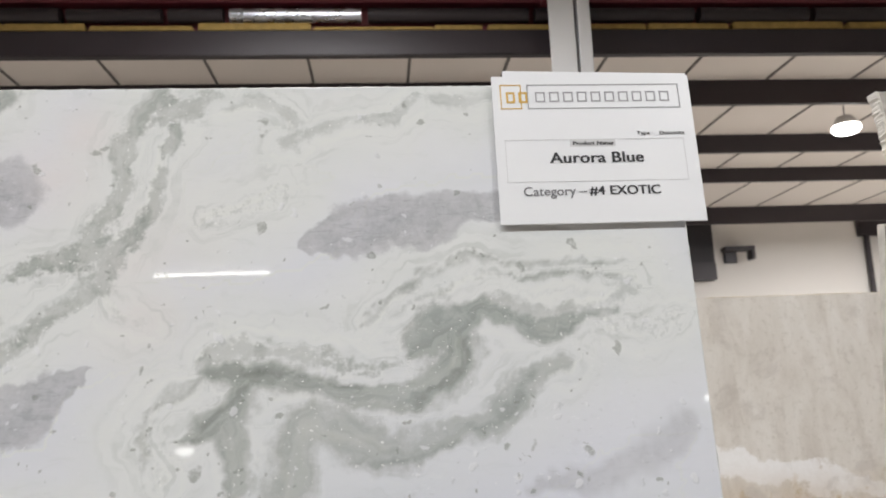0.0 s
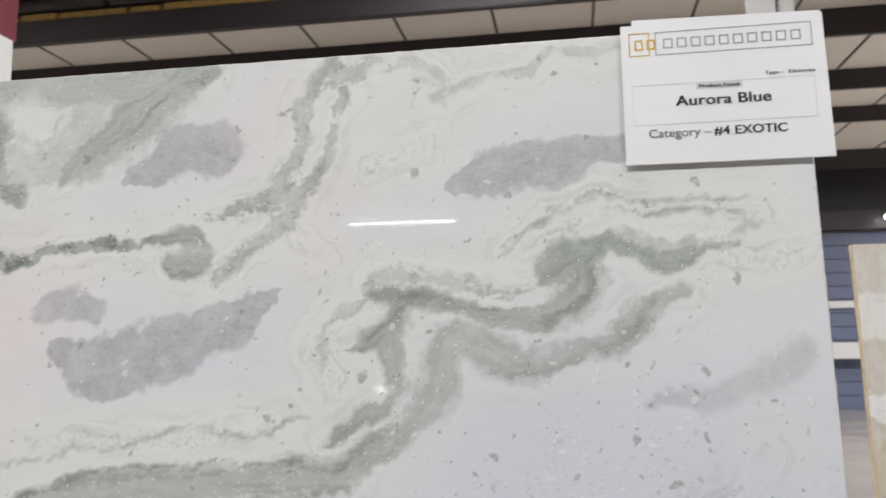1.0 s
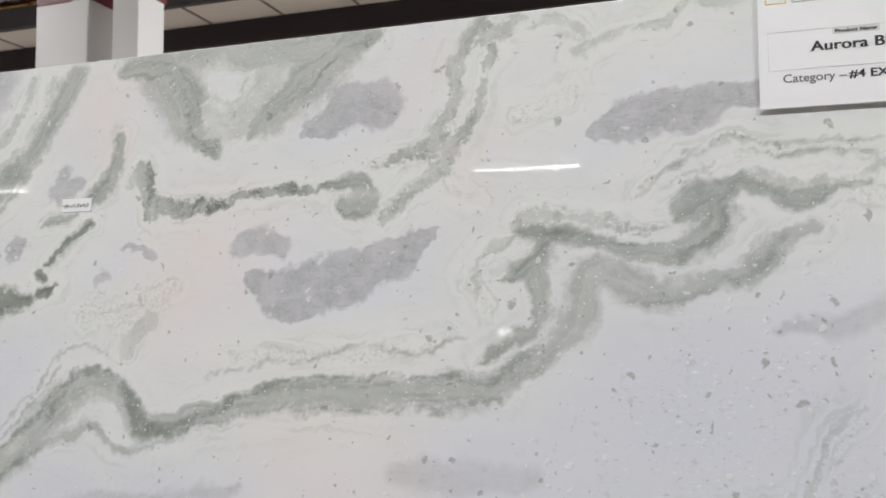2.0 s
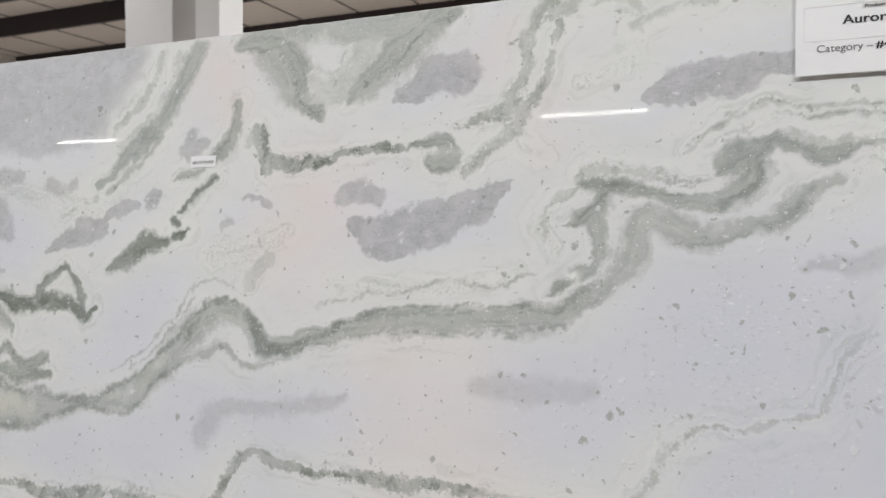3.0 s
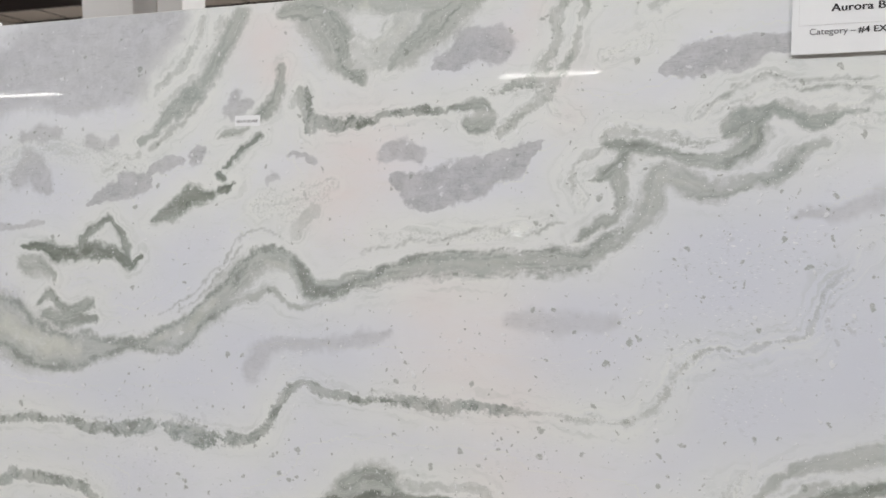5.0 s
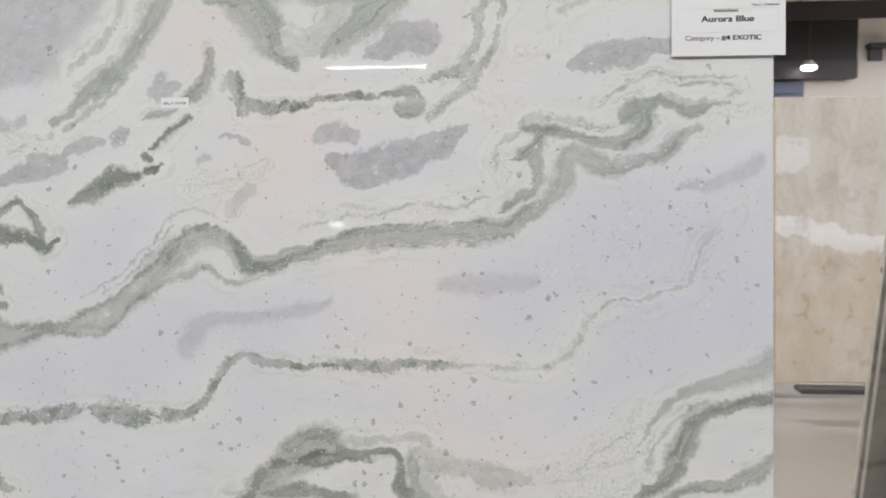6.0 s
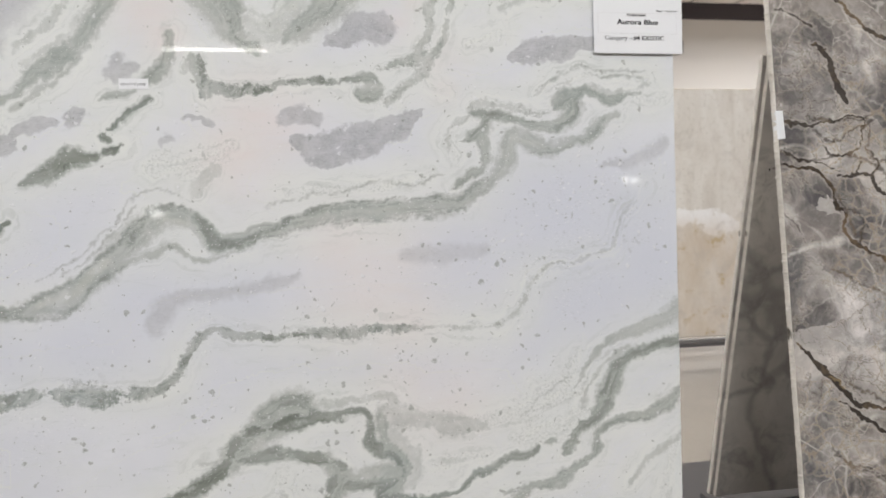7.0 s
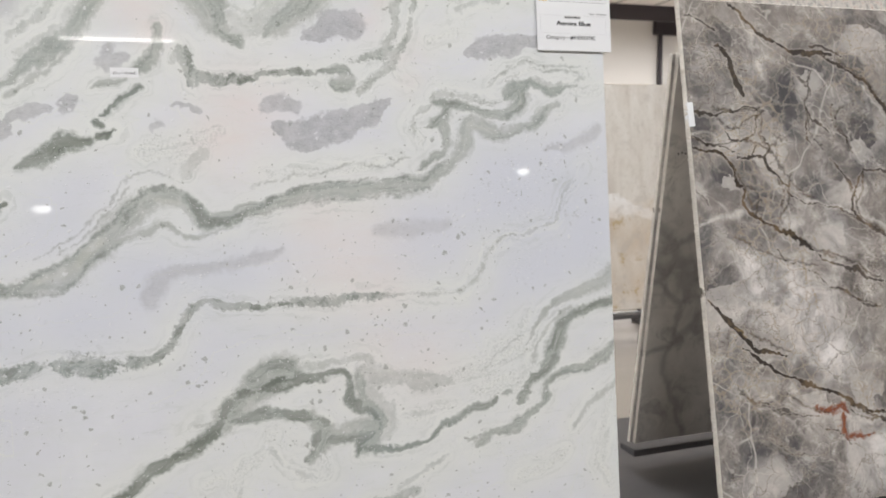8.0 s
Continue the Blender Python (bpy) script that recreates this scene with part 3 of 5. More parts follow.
draw("v", 0.6, [(-0.005, -1.053, 0.0093), (-0.080, -1.068, 0.0077), (-0.148, -1.103, 0.0076), (-0.211, -1.139, 0.0091), (-0.238, -1.189, 0.0106)])  # ribbon seam
draw("v", 0.35, [(-0.329, -1.134, 0.0030), (-0.280, -1.098, 0.0045), (-0.224, -1.078, 0.0045), (-0.176, -1.054, 0.0030)])  # soft seam
draw("v", 0.35, [(-0.427, -1.238, 0.0030), (-0.357, -1.222, 0.0045), (-0.315, -1.190, 0.0045), (-0.294, -1.147, 0.0030)])  # soft seam
draw("v", 0.35, [(-0.511, -1.251, 0.0045), (-0.455, -1.214, 0.0045), (-0.399, -1.178, 0.0045), (-0.343, -1.141, 0.0030)])  # soft seam
draw("p", 0.4, [(-2.515, -0.360, 0.0249), (-2.465, -0.325, 0.0307), (-2.424, -0.312, 0.0162)])  # grey blob
draw("p", 0.38, [(-2.420, -0.379, 0.0322), (-2.386, -0.358, 0.0319)])  # grey blob
draw("p", 0.42, [(-2.264, -0.333, 0.0231), (-2.202, -0.324, 0.0303), (-2.150, -0.322, 0.0224)])  # grey blob
draw("p", 0.46, [(-2.276, -0.436, 0.0386), (-2.229, -0.412, 0.0495), (-2.189, -0.447, 0.0414), (-2.164, -0.470, 0.0224)])  # grey blob
draw("p", 0.42, [(-2.532, -0.482, 0.0540), (-2.460, -0.471, 0.0285)])  # grey blob
draw("p", 0.4, [(-2.024, -0.343, 0.0251), (-1.981, -0.362, 0.0266)])  # grey blob
draw("p", 0.38, [(-1.942, -0.356, 0.0175), (-1.935, -0.334, 0.0122)])  # grey blob
draw("p", 0.35, [(-2.378, -0.462, 0.0159), (-2.349, -0.453, 0.0138)])  # grey blob
draw("p", 0.36, [(-2.145, -0.222, 0.0262), (-2.098, -0.241, 0.0295), (-2.042, -0.232, 0.0218)])  # grey blob
draw("s", 0.22, [(-2.384, -0.450, 0.0279), (-2.265, -0.381, 0.0347), (-2.124, -0.366, 0.0259), (-1.988, -0.385, 0.0213), (-1.858, -0.419, 0.0102)])  # green haze
draw("s", 0.2, [(-2.544, -0.395, 0.0334), (-2.437, -0.423, 0.0283)])  # green haze
draw("g", 0.3, [(-1.870, -0.386, 0.0068), (-1.918, -0.405, 0.0087), (-1.974, -0.431, 0.0053)])  # left strand
draw("g", 0.5, [(-0.923, -0.323, 0.0133), (-0.891, -0.316, 0.0212), (-0.872, -0.304, 0.0158)])  # dark blob
draw("s", 0.34, [(-1.380, -0.531, 0.0148), (-1.343, -0.502, 0.0234), (-1.302, -0.473, 0.0203), (-1.278, -0.459, 0.0115)])  # scatter
draw("p", 0.35, [(-1.455, -0.459, 0.0091), (-1.442, -0.434, 0.0121)])  # grey dash
draw("g", 0.6, [(-1.305, -1.323, 0.0318), (-1.259, -1.272, 0.0387), (-1.196, -1.222, 0.0456), (-1.138, -1.194, 0.0456), (-1.098, -1.194, 0.0281)])  # bottom arch
draw("g", 0.6, [(-0.891, -1.221, 0.0250), (-0.890, -1.266, 0.0251), (-0.878, -1.313, 0.0288), (-0.832, -1.340, 0.0326), (-0.848, -1.380, 0.0363), (-0.874, -1.423, 0.0364), (-0.902, -1.445, 0.0255)])  # arch right
draw("g", 0.6, [(-1.037, -1.333, 0.0250), (-1.008, -1.378, 0.0269), (-1.024, -1.425, 0.0288), (-1.064, -1.457, 0.0180)])  # inner arch
draw("g", 0.55, [(-0.971, -1.400, 0.0253), (-0.931, -1.395, 0.0325), (-0.885, -1.390, 0.0326)])  # inner knot
draw("g", 0.3, [(-0.864, -1.215, 0.0286), (-0.783, -1.238, 0.0325), (-0.700, -1.254, 0.0292), (-0.596, -1.258, 0.0148)])  # arch haze
draw("g", 0.26, [(-0.867, -1.286, 0.0324), (-0.808, -1.373, 0.0255), (-0.828, -1.415, 0.0183)])  # arch haze
draw("s", 0.3, [(-0.596, -1.252, 0.0185), (-0.497, -1.235, 0.0224), (-0.396, -1.207, 0.0227), (-0.302, -1.169, 0.0172)])  # scatter
draw("s", 0.28, [(-0.481, -1.311, 0.0263), (-0.380, -1.303, 0.0229), (-0.296, -1.255, 0.0154)])  # scatter
draw("s", 0.26, [(-1.174, -1.370, 0.0089), (-1.209, -1.417, 0.0143), (-1.261, -1.477, 0.0180), (-1.280, -1.525, 0.0144)])  # bottom swirl
draw("s", 0.24, [(-1.108, -1.388, 0.0071), (-1.042, -1.440, 0.0090), (-1.011, -1.514, 0.0109), (-1.080, -1.521, 0.0091)])  # bottom swirl
draw("s", 0.24, [(-0.021, -1.362, 0.0102), (-0.047, -1.457, 0.0122), (-0.075, -1.571, 0.0144), (-0.046, -1.674, 0.0146)])  # scatter
draw("g", 0.62, [(-1.436, -0.026, 0.0187), (-1.373, -0.028, 0.0368), (-1.323, -0.045, 0.0544), (-1.286, -0.085, 0.0506), (-1.266, -0.130, 0.0398), (-1.255, -0.170, 0.0292), (-1.208, -0.207, 0.0158)])  # u shape
draw("g", 0.7, [(-1.322, -0.062, 0.0241), (-1.285, -0.108, 0.0267), (-1.266, -0.152, 0.0220), (-1.225, -0.195, 0.0130)])  # u shape
draw("g", 0.58, [(-0.895, -0.010, 0.0221), (-0.946, -0.024, 0.0389), (-0.996, -0.057, 0.0461), (-1.039, -0.099, 0.0420), (-1.074, -0.132, 0.0351), (-1.110, -0.156, 0.0240), (-1.132, -0.183, 0.0085)])  # u shape
draw("g", 0.7, [(-0.968, -0.049, 0.0223), (-1.016, -0.090, 0.0251), (-1.063, -0.127, 0.0225), (-1.103, -0.157, 0.0141)])  # u shape
draw("g", 0.45, [(-1.299, -0.015, 0.0362), (-1.234, -0.010, 0.0297), (-1.153, -0.012, 0.0350), (-1.068, -0.020, 0.0485), (-0.987, -0.012, 0.0421)])  # u shape head
draw("g", 0.36, [(-1.228, -0.124, 0.0204), (-1.183, -0.135, 0.0231), (-1.142, -0.127, 0.0200), (-1.121, -0.098, 0.0171), (-1.104, -0.069, 0.0200)])  # u veil
draw("g", 0.3, [(-1.226, -0.169, 0.0174), (-1.181, -0.172, 0.0201), (-1.143, -0.163, 0.0142)])  # u veil
draw("c", 0.85, [(-1.208, -0.029, 0.0177), (-1.215, -0.060, 0.0176), (-1.197, -0.094, 0.0145), (-1.149, -0.107, 0.0115), (-1.128, -0.084, 0.0100)])  # u swirl
draw("c", 0.6, [(-1.082, -0.054, 0.0085), (-1.100, -0.083, 0.0100), (-1.133, -0.108, 0.0071)])  # u swirl
draw("c", 0.5, [(-1.194, -0.154, 0.0072), (-1.155, -0.148, 0.0071), (-1.132, -0.133, 0.0057)])  # u swirl
draw("v", 0.45, [(-1.277, -0.123, 0.0059), (-1.262, -0.167, 0.0059), (-1.208, -0.210, 0.0043)])  # u seam
draw("v", 0.45, [(-0.976, -0.057, 0.0056), (-1.030, -0.111, 0.0070), (-1.078, -0.145, 0.0056)])  # u seam
draw("g", 0.5, [(-1.345, -0.048, 0.0456), (-1.302, -0.092, 0.0538), (-1.273, -0.138, 0.0442), (-1.249, -0.176, 0.0292)])  # u shape
draw("g", 0.5, [(-0.976, -0.045, 0.0502), (-1.019, -0.087, 0.0503), (-1.059, -0.128, 0.0421), (-1.100, -0.155, 0.0282)])  # u shape
draw("g", 0.3, [(-1.228, -0.127, 0.0350), (-1.179, -0.144, 0.0374), (-1.133, -0.119, 0.0343), (-1.089, -0.068, 0.0427)])  # u veil
draw("c", .8, [(-2.307, -0.858, 0.036), (-2.162, -0.904, 0.038), (-2.049, -0.921, 0.024)])  # pale core
draw("c", .5, [(-1.781, -0.873, 0.014), (-1.686, -0.840, 0.022), (-1.606, -0.768, 0.021)])  # pale core
draw("c", .4, [(-1.468, -0.661, 0.012), (-1.399, -0.672, 0.011)])  # pale core
draw("c", .35, [(-0.979, -0.651, 0.009), (-0.884, -0.647, 0.011), (-0.806, -0.645, 0.007)])  # pale core
draw("g", .9, [(-2.264, -0.638, 0.009), (-2.194, -0.636, 0.019), (-2.124, -0.650, 0.026), (-2.067, -0.654, 0.019), (-2.024, -0.642, 0.023), (-1.959, -0.647, 0.022), (-1.906, -0.661, 0.021), (-1.873, -0.682, 0.016), (-1.838, -0.658, 0.009)])  # chain bar
draw("g", .8, [(-2.036, -0.634, 0.012), (-2.028, -0.594, 0.013), (-1.986, -0.565, 0.011), (-1.955, -0.551, 0.009)])  # triangle left
draw("g", .8, [(-1.955, -0.551, 0.009), (-1.922, -0.576, 0.013), (-1.899, -0.614, 0.014), (-1.886, -0.652, 0.014)])  # triangle right
draw("g", .5, [(-2.248, -0.698, 0.026), (-2.201, -0.696, 0.029), (-2.135, -0.710, 0.012), (-2.140, -0.734, 0.010)])  # teal blob
draw("g", .66, [(-2.198, -0.798, 0.011), (-2.160, -0.780, 0.013), (-2.119, -0.805, 0.015), (-2.078, -0.821, 0.015), (-2.035, -0.807, 0.015), (-2.003, -0.790, 0.016)])  # left curls
draw("g", .7, [(-2.172, -0.832, 0.012), (-2.121, -0.845, 0.024), (-2.054, -0.843, 0.024), (-1.989, -0.835, 0.013)])  # left curls
draw("v", 0.5, [(-1.726, -0.802, 0.004), (-1.635, -0.738, 0.004), (-1.583, -0.677, 0.004), (-1.532, -0.618, 0.004)])  # layer line
draw("v", 0.5, [(-1.636, -0.716, 0.004), (-1.576, -0.648, 0.004), (-1.534, -0.597, 0.004), (-1.481, -0.581, 0.004), (-1.412, -0.593, 0.004)])  # layer line
draw("v", 0.5, [(-1.785, -0.806, 0.004), (-1.691, -0.758, 0.004), (-1.619, -0.693, 0.004), (-1.577, -0.634, 0.004)])  # layer line
draw("g", .5, [(-1.578, -0.777, 0.006), (-1.525, -0.760, 0.010), (-1.490, -0.741, 0.010), (-1.457, -0.721, 0.008), (-1.412, -0.746, 0.008), (-1.369, -0.764, 0.006), (-1.304, -0.760, 0.004)])  # lower layer
draw("g", .25, [(-1.304, -0.762, 0.004), (-1.210, -0.730, 0.004), (-1.091, -0.701, 0.004), (-0.978, -0.682, 0.004), (-0.856, -0.684, 0.004)])  # lower layer
draw("g", .9, [(-1.481, -0.333, 0.006), (-1.528, -0.368, 0.010), (-1.562, -0.403, 0.008), (-1.592, -0.424, 0.007)])  # dark chain
draw("g", .85, [(-1.611, -0.443, 0.011), (-1.596, -0.458, 0.012)])  # dark chain
draw("g", .85, [(-1.555, -0.466, 0.006), (-1.603, -0.490, 0.012)])  # dark chain
draw("g", .82, [(-1.631, -0.497, 0.016), (-1.678, -0.497, 0.028), (-1.724, -0.528, 0.031), (-1.771, -0.548, 0.017), (-1.804, -0.563, 0.008)])  # dark chain head
draw("g", .64, [(-1.430, -0.172, 0.009), (-1.435, -0.207, 0.017), (-1.447, -0.242, 0.020), (-1.472, -0.276, 0.020), (-1.497, -0.292, 0.012)])  # hook
draw("g", .5, [(-1.612, -0.332, 0.007), (-1.567, -0.319, 0.011), (-1.522, -0.315, 0.008)])  # hook
draw("g", .3, [(-1.395, -0.266, 0.012), (-1.371, -0.246, 0.008)])  # hook side
draw("g", .22, [(-1.611, -0.035, 0.008), (-1.652, -0.121, 0.008), (-1.705, -0.192, 0.009), (-1.780, -0.249, 0.008)])  # left strand side
draw("s", .9, [(-1.355, -0.233, 0.006), (-1.343, -0.295, 0.015), (-1.342, -0.326, 0.011)])  # dark branch
draw("s", .92, [(-1.343, -0.305, 0.015), (-1.261, -0.315, 0.013), (-1.199, -0.312, 0.009), (-1.138, -0.301, 0.008), (-1.094, -0.294, 0.010), (-1.050, -0.297, 0.012), (-1.007, -0.299, 0.011), (-0.979, -0.300, 0.007)])  # dark branch
draw("g", .75, [(-0.972, -0.290, 0.010), (-0.938, -0.286, 0.015), (-0.897, -0.290, 0.017), (-0.870, -0.301, 0.010)])  # dark blob
draw("g", .65, [(-0.937, -0.323, 0.012), (-0.896, -0.331, 0.017), (-0.870, -0.320, 0.012)])  # dark blob
draw("s", .62, [(-0.869, -0.258, 0.008), (-0.833, -0.247, 0.014), (-0.801, -0.237, 0.016), (-0.770, -0.214, 0.016), (-0.752, -0.173, 0.016), (-0.735, -0.126, 0.014), (-0.731, -0.078, 0.015), (-0.701, -0.055, 0.017), (-0.675, -0.030, 0.018)])  # twin strand
draw("s", .62, [(-0.855, -0.345, 0.008), (-0.817, -0.315, 0.010), (-0.780, -0.293, 0.012), (-0.750, -0.258, 0.014), (-0.732, -0.217, 0.013), (-0.703, -0.177, 0.012), (-0.686, -0.142, 0.011), (-0.675, -0.096, 0.010), (-0.664, -0.061, 0.012)])  # twin strand
draw("g", .18, [(-0.749, -0.276, 0.005), (-0.723, -0.307, 0.005), (-0.704, -0.320, 0.005)])  # twin side
draw("s", .45, [(-0.726, -0.089, 0.013), (-0.714, -0.062, 0.015), (-0.682, -0.046, 0.017), (-0.647, -0.031, 0.010), (-0.615, -0.007, 0.006)])  # twin top
draw("g", .86, [(-1.626, -1.509, 0.015), (-1.557, -1.467, 0.020), (-1.510, -1.433, 0.019), (-1.447, -1.401, 0.022), (-1.384, -1.376, 0.026), (-1.326, -1.334, 0.028), (-1.284, -1.281, 0.030), (-1.233, -1.244, 0.033), (-1.183, -1.225, 0.033), (-1.132, -1.205, 0.037)])  # bottom arch
draw("g", .72, [(-1.214, -1.196, 0.025), (-1.164, -1.176, 0.034), (-1.122, -1.171, 0.037), (-1.095, -1.195, 0.024)])  # arch cap
draw("g", .82, [(-1.133, -1.222, 0.024), (-1.065, -1.215, 0.017), (-0.996, -1.207, 0.012), (-0.944, -1.211, 0.012), (-0.928, -1.244, 0.014), (-0.930, -1.296, 0.016), (-0.896, -1.321, 0.020), (-0.852, -1.350, 0.023), (-0.849, -1.386, 0.030), (-0.883, -1.426, 0.032), (-0.911, -1.449, 0.020)])  # arch right
draw("g", .76, [(-0.902, -1.450, 0.016), (-0.812, -1.457, 0.011), (-0.719, -1.456, 0.009), (-0.622, -1.414, 0.011), (-0.544, -1.387, 0.015), (-0.484, -1.366, 0.016), (-0.447, -1.348, 0.008)])  # arch tail
draw("g", .8, [(-1.302, -1.320, 0.023), (-1.237, -1.308, 0.018), (-1.171, -1.306, 0.017), (-1.087, -1.316, 0.017), (-1.020, -1.342, 0.019), (-1.012, -1.365, 0.021), (-1.032, -1.406, 0.021), (-1.060, -1.446, 0.019), (-1.077, -1.456, 0.011)])  # inner arch
draw("g", .76, [(-1.015, -1.417, 0.015), (-0.971, -1.405, 0.019), (-0.936, -1.405, 0.023), (-0.882, -1.408, 0.027)])  # inner knot
draw("g", .5, [(-1.389, -1.318, 0.006), (-1.333, -1.300, 0.006), (-1.283, -1.264, 0.007)])  # arch fray
draw("g", .28, [(-1.063, -1.177, 0.011), (-0.959, -1.171, 0.010), (-0.870, -1.165, 0.014), (-0.850, -1.190, 0.012)])  # arch haze
draw("g", .36, [(-0.855, -1.225, 0.029), (-0.784, -1.250, 0.025), (-0.710, -1.267, 0.020), (-0.654, -1.270, 0.017)])  # arch haze
draw("g", .3, [(-0.806, -1.328, 0.018), (-0.809, -1.400, 0.013)])  # arch haze
draw("g", .44, [(0.003, -0.961, 0.037), (-0.071, -0.990, 0.027), (-0.159, -1.022, 0.020), (-0.224, -1.052, 0.013), (-0.278, -1.086, 0.009), (-0.311, -1.140, 0.008), (-0.333, -1.176, 0.008), (-0.396, -1.217, 0.008), (-0.498, -1.244, 0.008), (-0.596, -1.252, 0.007)])  # right soft
draw("g", .4, [(-0.161, -1.066, 0.008), (-0.237, -1.108, 0.008), (-0.275, -1.162, 0.008), (-0.297, -1.198, 0.006), (-0.306, -1.254, 0.006)])  # right soft
draw("s", .34, [(-0.329, -1.082, 0.013), (-0.363, -1.154, 0.015), (-0.435, -1.185, 0.013)])  # scatter
draw("s", .34, [(-0.633, -1.239, 0.012), (-0.517, -1.233, 0.012)])  # scatter
draw("s", .34, [(-0.501, -1.309, 0.017), (-0.420, -1.289, 0.014), (-0.339, -1.289, 0.009)])  # scatter
draw("s", .34, [(-0.762, -1.366, 0.018), (-0.677, -1.362, 0.015), (-0.600, -1.353, 0.010)])  # scatter
draw("g", .76, [(0.008, -1.046, 0.021), (-0.075, -1.073, 0.019), (-0.151, -1.096, 0.020), (-0.196, -1.131, 0.030), (-0.219, -1.186, 0.030), (-0.243, -1.241, 0.026), (-0.297, -1.283, 0.020), (-0.340, -1.326, 0.018), (-0.370, -1.355, 0.012)])  # right ribbon
draw("g", .6, [(-0.414, -1.337, 0.011), (-0.393, -1.324, 0.010)])  # ribbon drop
draw("g", .64, [(0.010, -1.203, 0.017), (-0.049, -1.241, 0.025), (-0.105, -1.265, 0.016), (-0.191, -1.275, 0.012), (-0.256, -1.307, 0.012), (-0.264, -1.344, 0.017), (-0.280, -1.367, 0.010), (-0.344, -1.411, 0.014), (-0.376, -1.436, 0.026), (-0.407, -1.454, 0.017), (-0.468, -1.462, 0.008), (-0.548, -1.479, 0.005)])  # ribbon low
draw("g", .6, [(-0.513, -1.489, 0.011), (-0.465, -1.475, 0.008)])  # ribbon drop
draw("g", .32, [(0.007, -1.335, 0.008), (-0.066, -1.376, 0.010), (-0.122, -1.419, 0.009), (-0.168, -1.471, 0.007)])  # ribbon thin
draw("s", .3, [(-0.204, -1.554, 0.010), (-0.269, -1.583, 0.008), (-0.373, -1.607, 0.008)])  # scatter
draw("s", .3, [(-0.065, -1.612, 0.010), (-0.039, -1.517, 0.008)])  # scatter
draw("s", .5, [(-0.730, -1.595, 0.011), (-0.801, -1.616, 0.018), (-0.875, -1.632, 0.020)])  # bottom wisp
draw("g", .2, [(-0.627, -1.505, 0.006), (-0.724, -1.547, 0.006), (-0.781, -1.583, 0.007)])  # bottom wisp
draw("g", .22, [(-1.046, -1.517, 0.006), (-1.129, -1.479, 0.005), (-1.176, -1.404, 0.005)])  # bottom swirl
draw("s", .26, [(-1.262, -1.494, 0.015), (-1.244, -1.446, 0.011), (-1.193, -1.419, 0.008)])  # bottom swirl
draw("s", .26, [(-1.367, -1.495, 0.011), (-1.326, -1.485, 0.011)])  # bottom swirl
draw("p", .58, [(-2.033, -0.520, 0.007), (-1.949, -0.485, 0.028), (-1.867, -0.463, 0.036), (-1.835, -0.453, 0.018)])  # grey left
draw("p", .52, [(-1.828, -0.433, 0.014), (-1.771, -0.400, 0.023), (-1.724, -0.398, 0.010)])  # grey left
draw("p", .56, [(-1.684, -0.384, 0.024), (-1.666, -0.372, 0.020)])  # grey left
draw("p", .5, [(-1.563, -0.236, 0.022), (-1.570, -0.265, 0.026), (-1.520, -0.253, 0.020)])  # grey left
draw("p", 0.44, [(-2.921, -0.276, 0.1394), (-2.663, -0.256, 0.1301), (-2.453, -0.200, 0.1066), (-2.281, -0.138, 0.1293), (-2.118, -0.105, 0.1537), (-1.962, -0.094, 0.1507), (-1.858, -0.062, 0.1152), (-1.777, -0.032, 0.0685)])  # grey field
draw("p", 0.4, [(-2.181, -0.212, 0.0417), (-2.099, -0.229, 0.0480), (-1.988, -0.212, 0.0465), (-1.893, -0.176, 0.0698)])  # grey field
draw("p", .3, [(-0.928, -0.023, 0.013), (-0.881, -0.016, 0.009)])  # grey top
draw("s", .3, [(-1.485, -0.533, 0.016), (-1.408, -0.505, 0.028), (-1.318, -0.477, 0.023)])  # scatter
draw("s", .28, [(-1.141, -0.587, 0.005), (-0.971, -0.582, 0.008), (-0.836, -0.572, 0.009), (-0.743, -0.558, 0.009)])  # scatter
draw("s", .3, [(-0.116, -0.331, 0.007), (-0.080, -0.344, 0.009), (-0.034, -0.327, 0.007)])  # scatter
draw("s", .26, [(-0.613, -0.176, 0.007), (-0.571, -0.162, 0.009), (-0.528, -0.148, 0.007)])  # scatter
draw("v", 0.5, [(-1.199, -0.634, 0.005), (-1.095, -0.604, 0.005), (-0.981, -0.588, 0.005), (-0.887, -0.560, 0.005), (-0.821, -0.577, 0.006), (-0.770, -0.570, 0.007), (-0.697, -0.550, 0.004)])  # above band line
draw("g", .5, [(-2.832, -0.657, 0.070), (-2.682, -0.744, 0.079), (-2.540, -0.819, 0.085), (-2.406, -0.863, 0.084)])  # main band
draw("s", .85, [(-2.812, -1.293, 0.014), (-2.646, -1.231, 0.013), (-2.487, -1.181, 0.013), (-2.336, -1.146, 0.012)])  # speckled line
draw("g", .6, [(-2.687, -1.423, 0.011), (-2.553, -1.377, 0.015), (-2.424, -1.338, 0.019), (-2.276, -1.304, 0.016)])  # lower strand


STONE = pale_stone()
PALE_EDGE = sawn_edge("pale_sawn_edge", (0.66, 0.67, 0.64), (0.45, 0.46, 0.43))

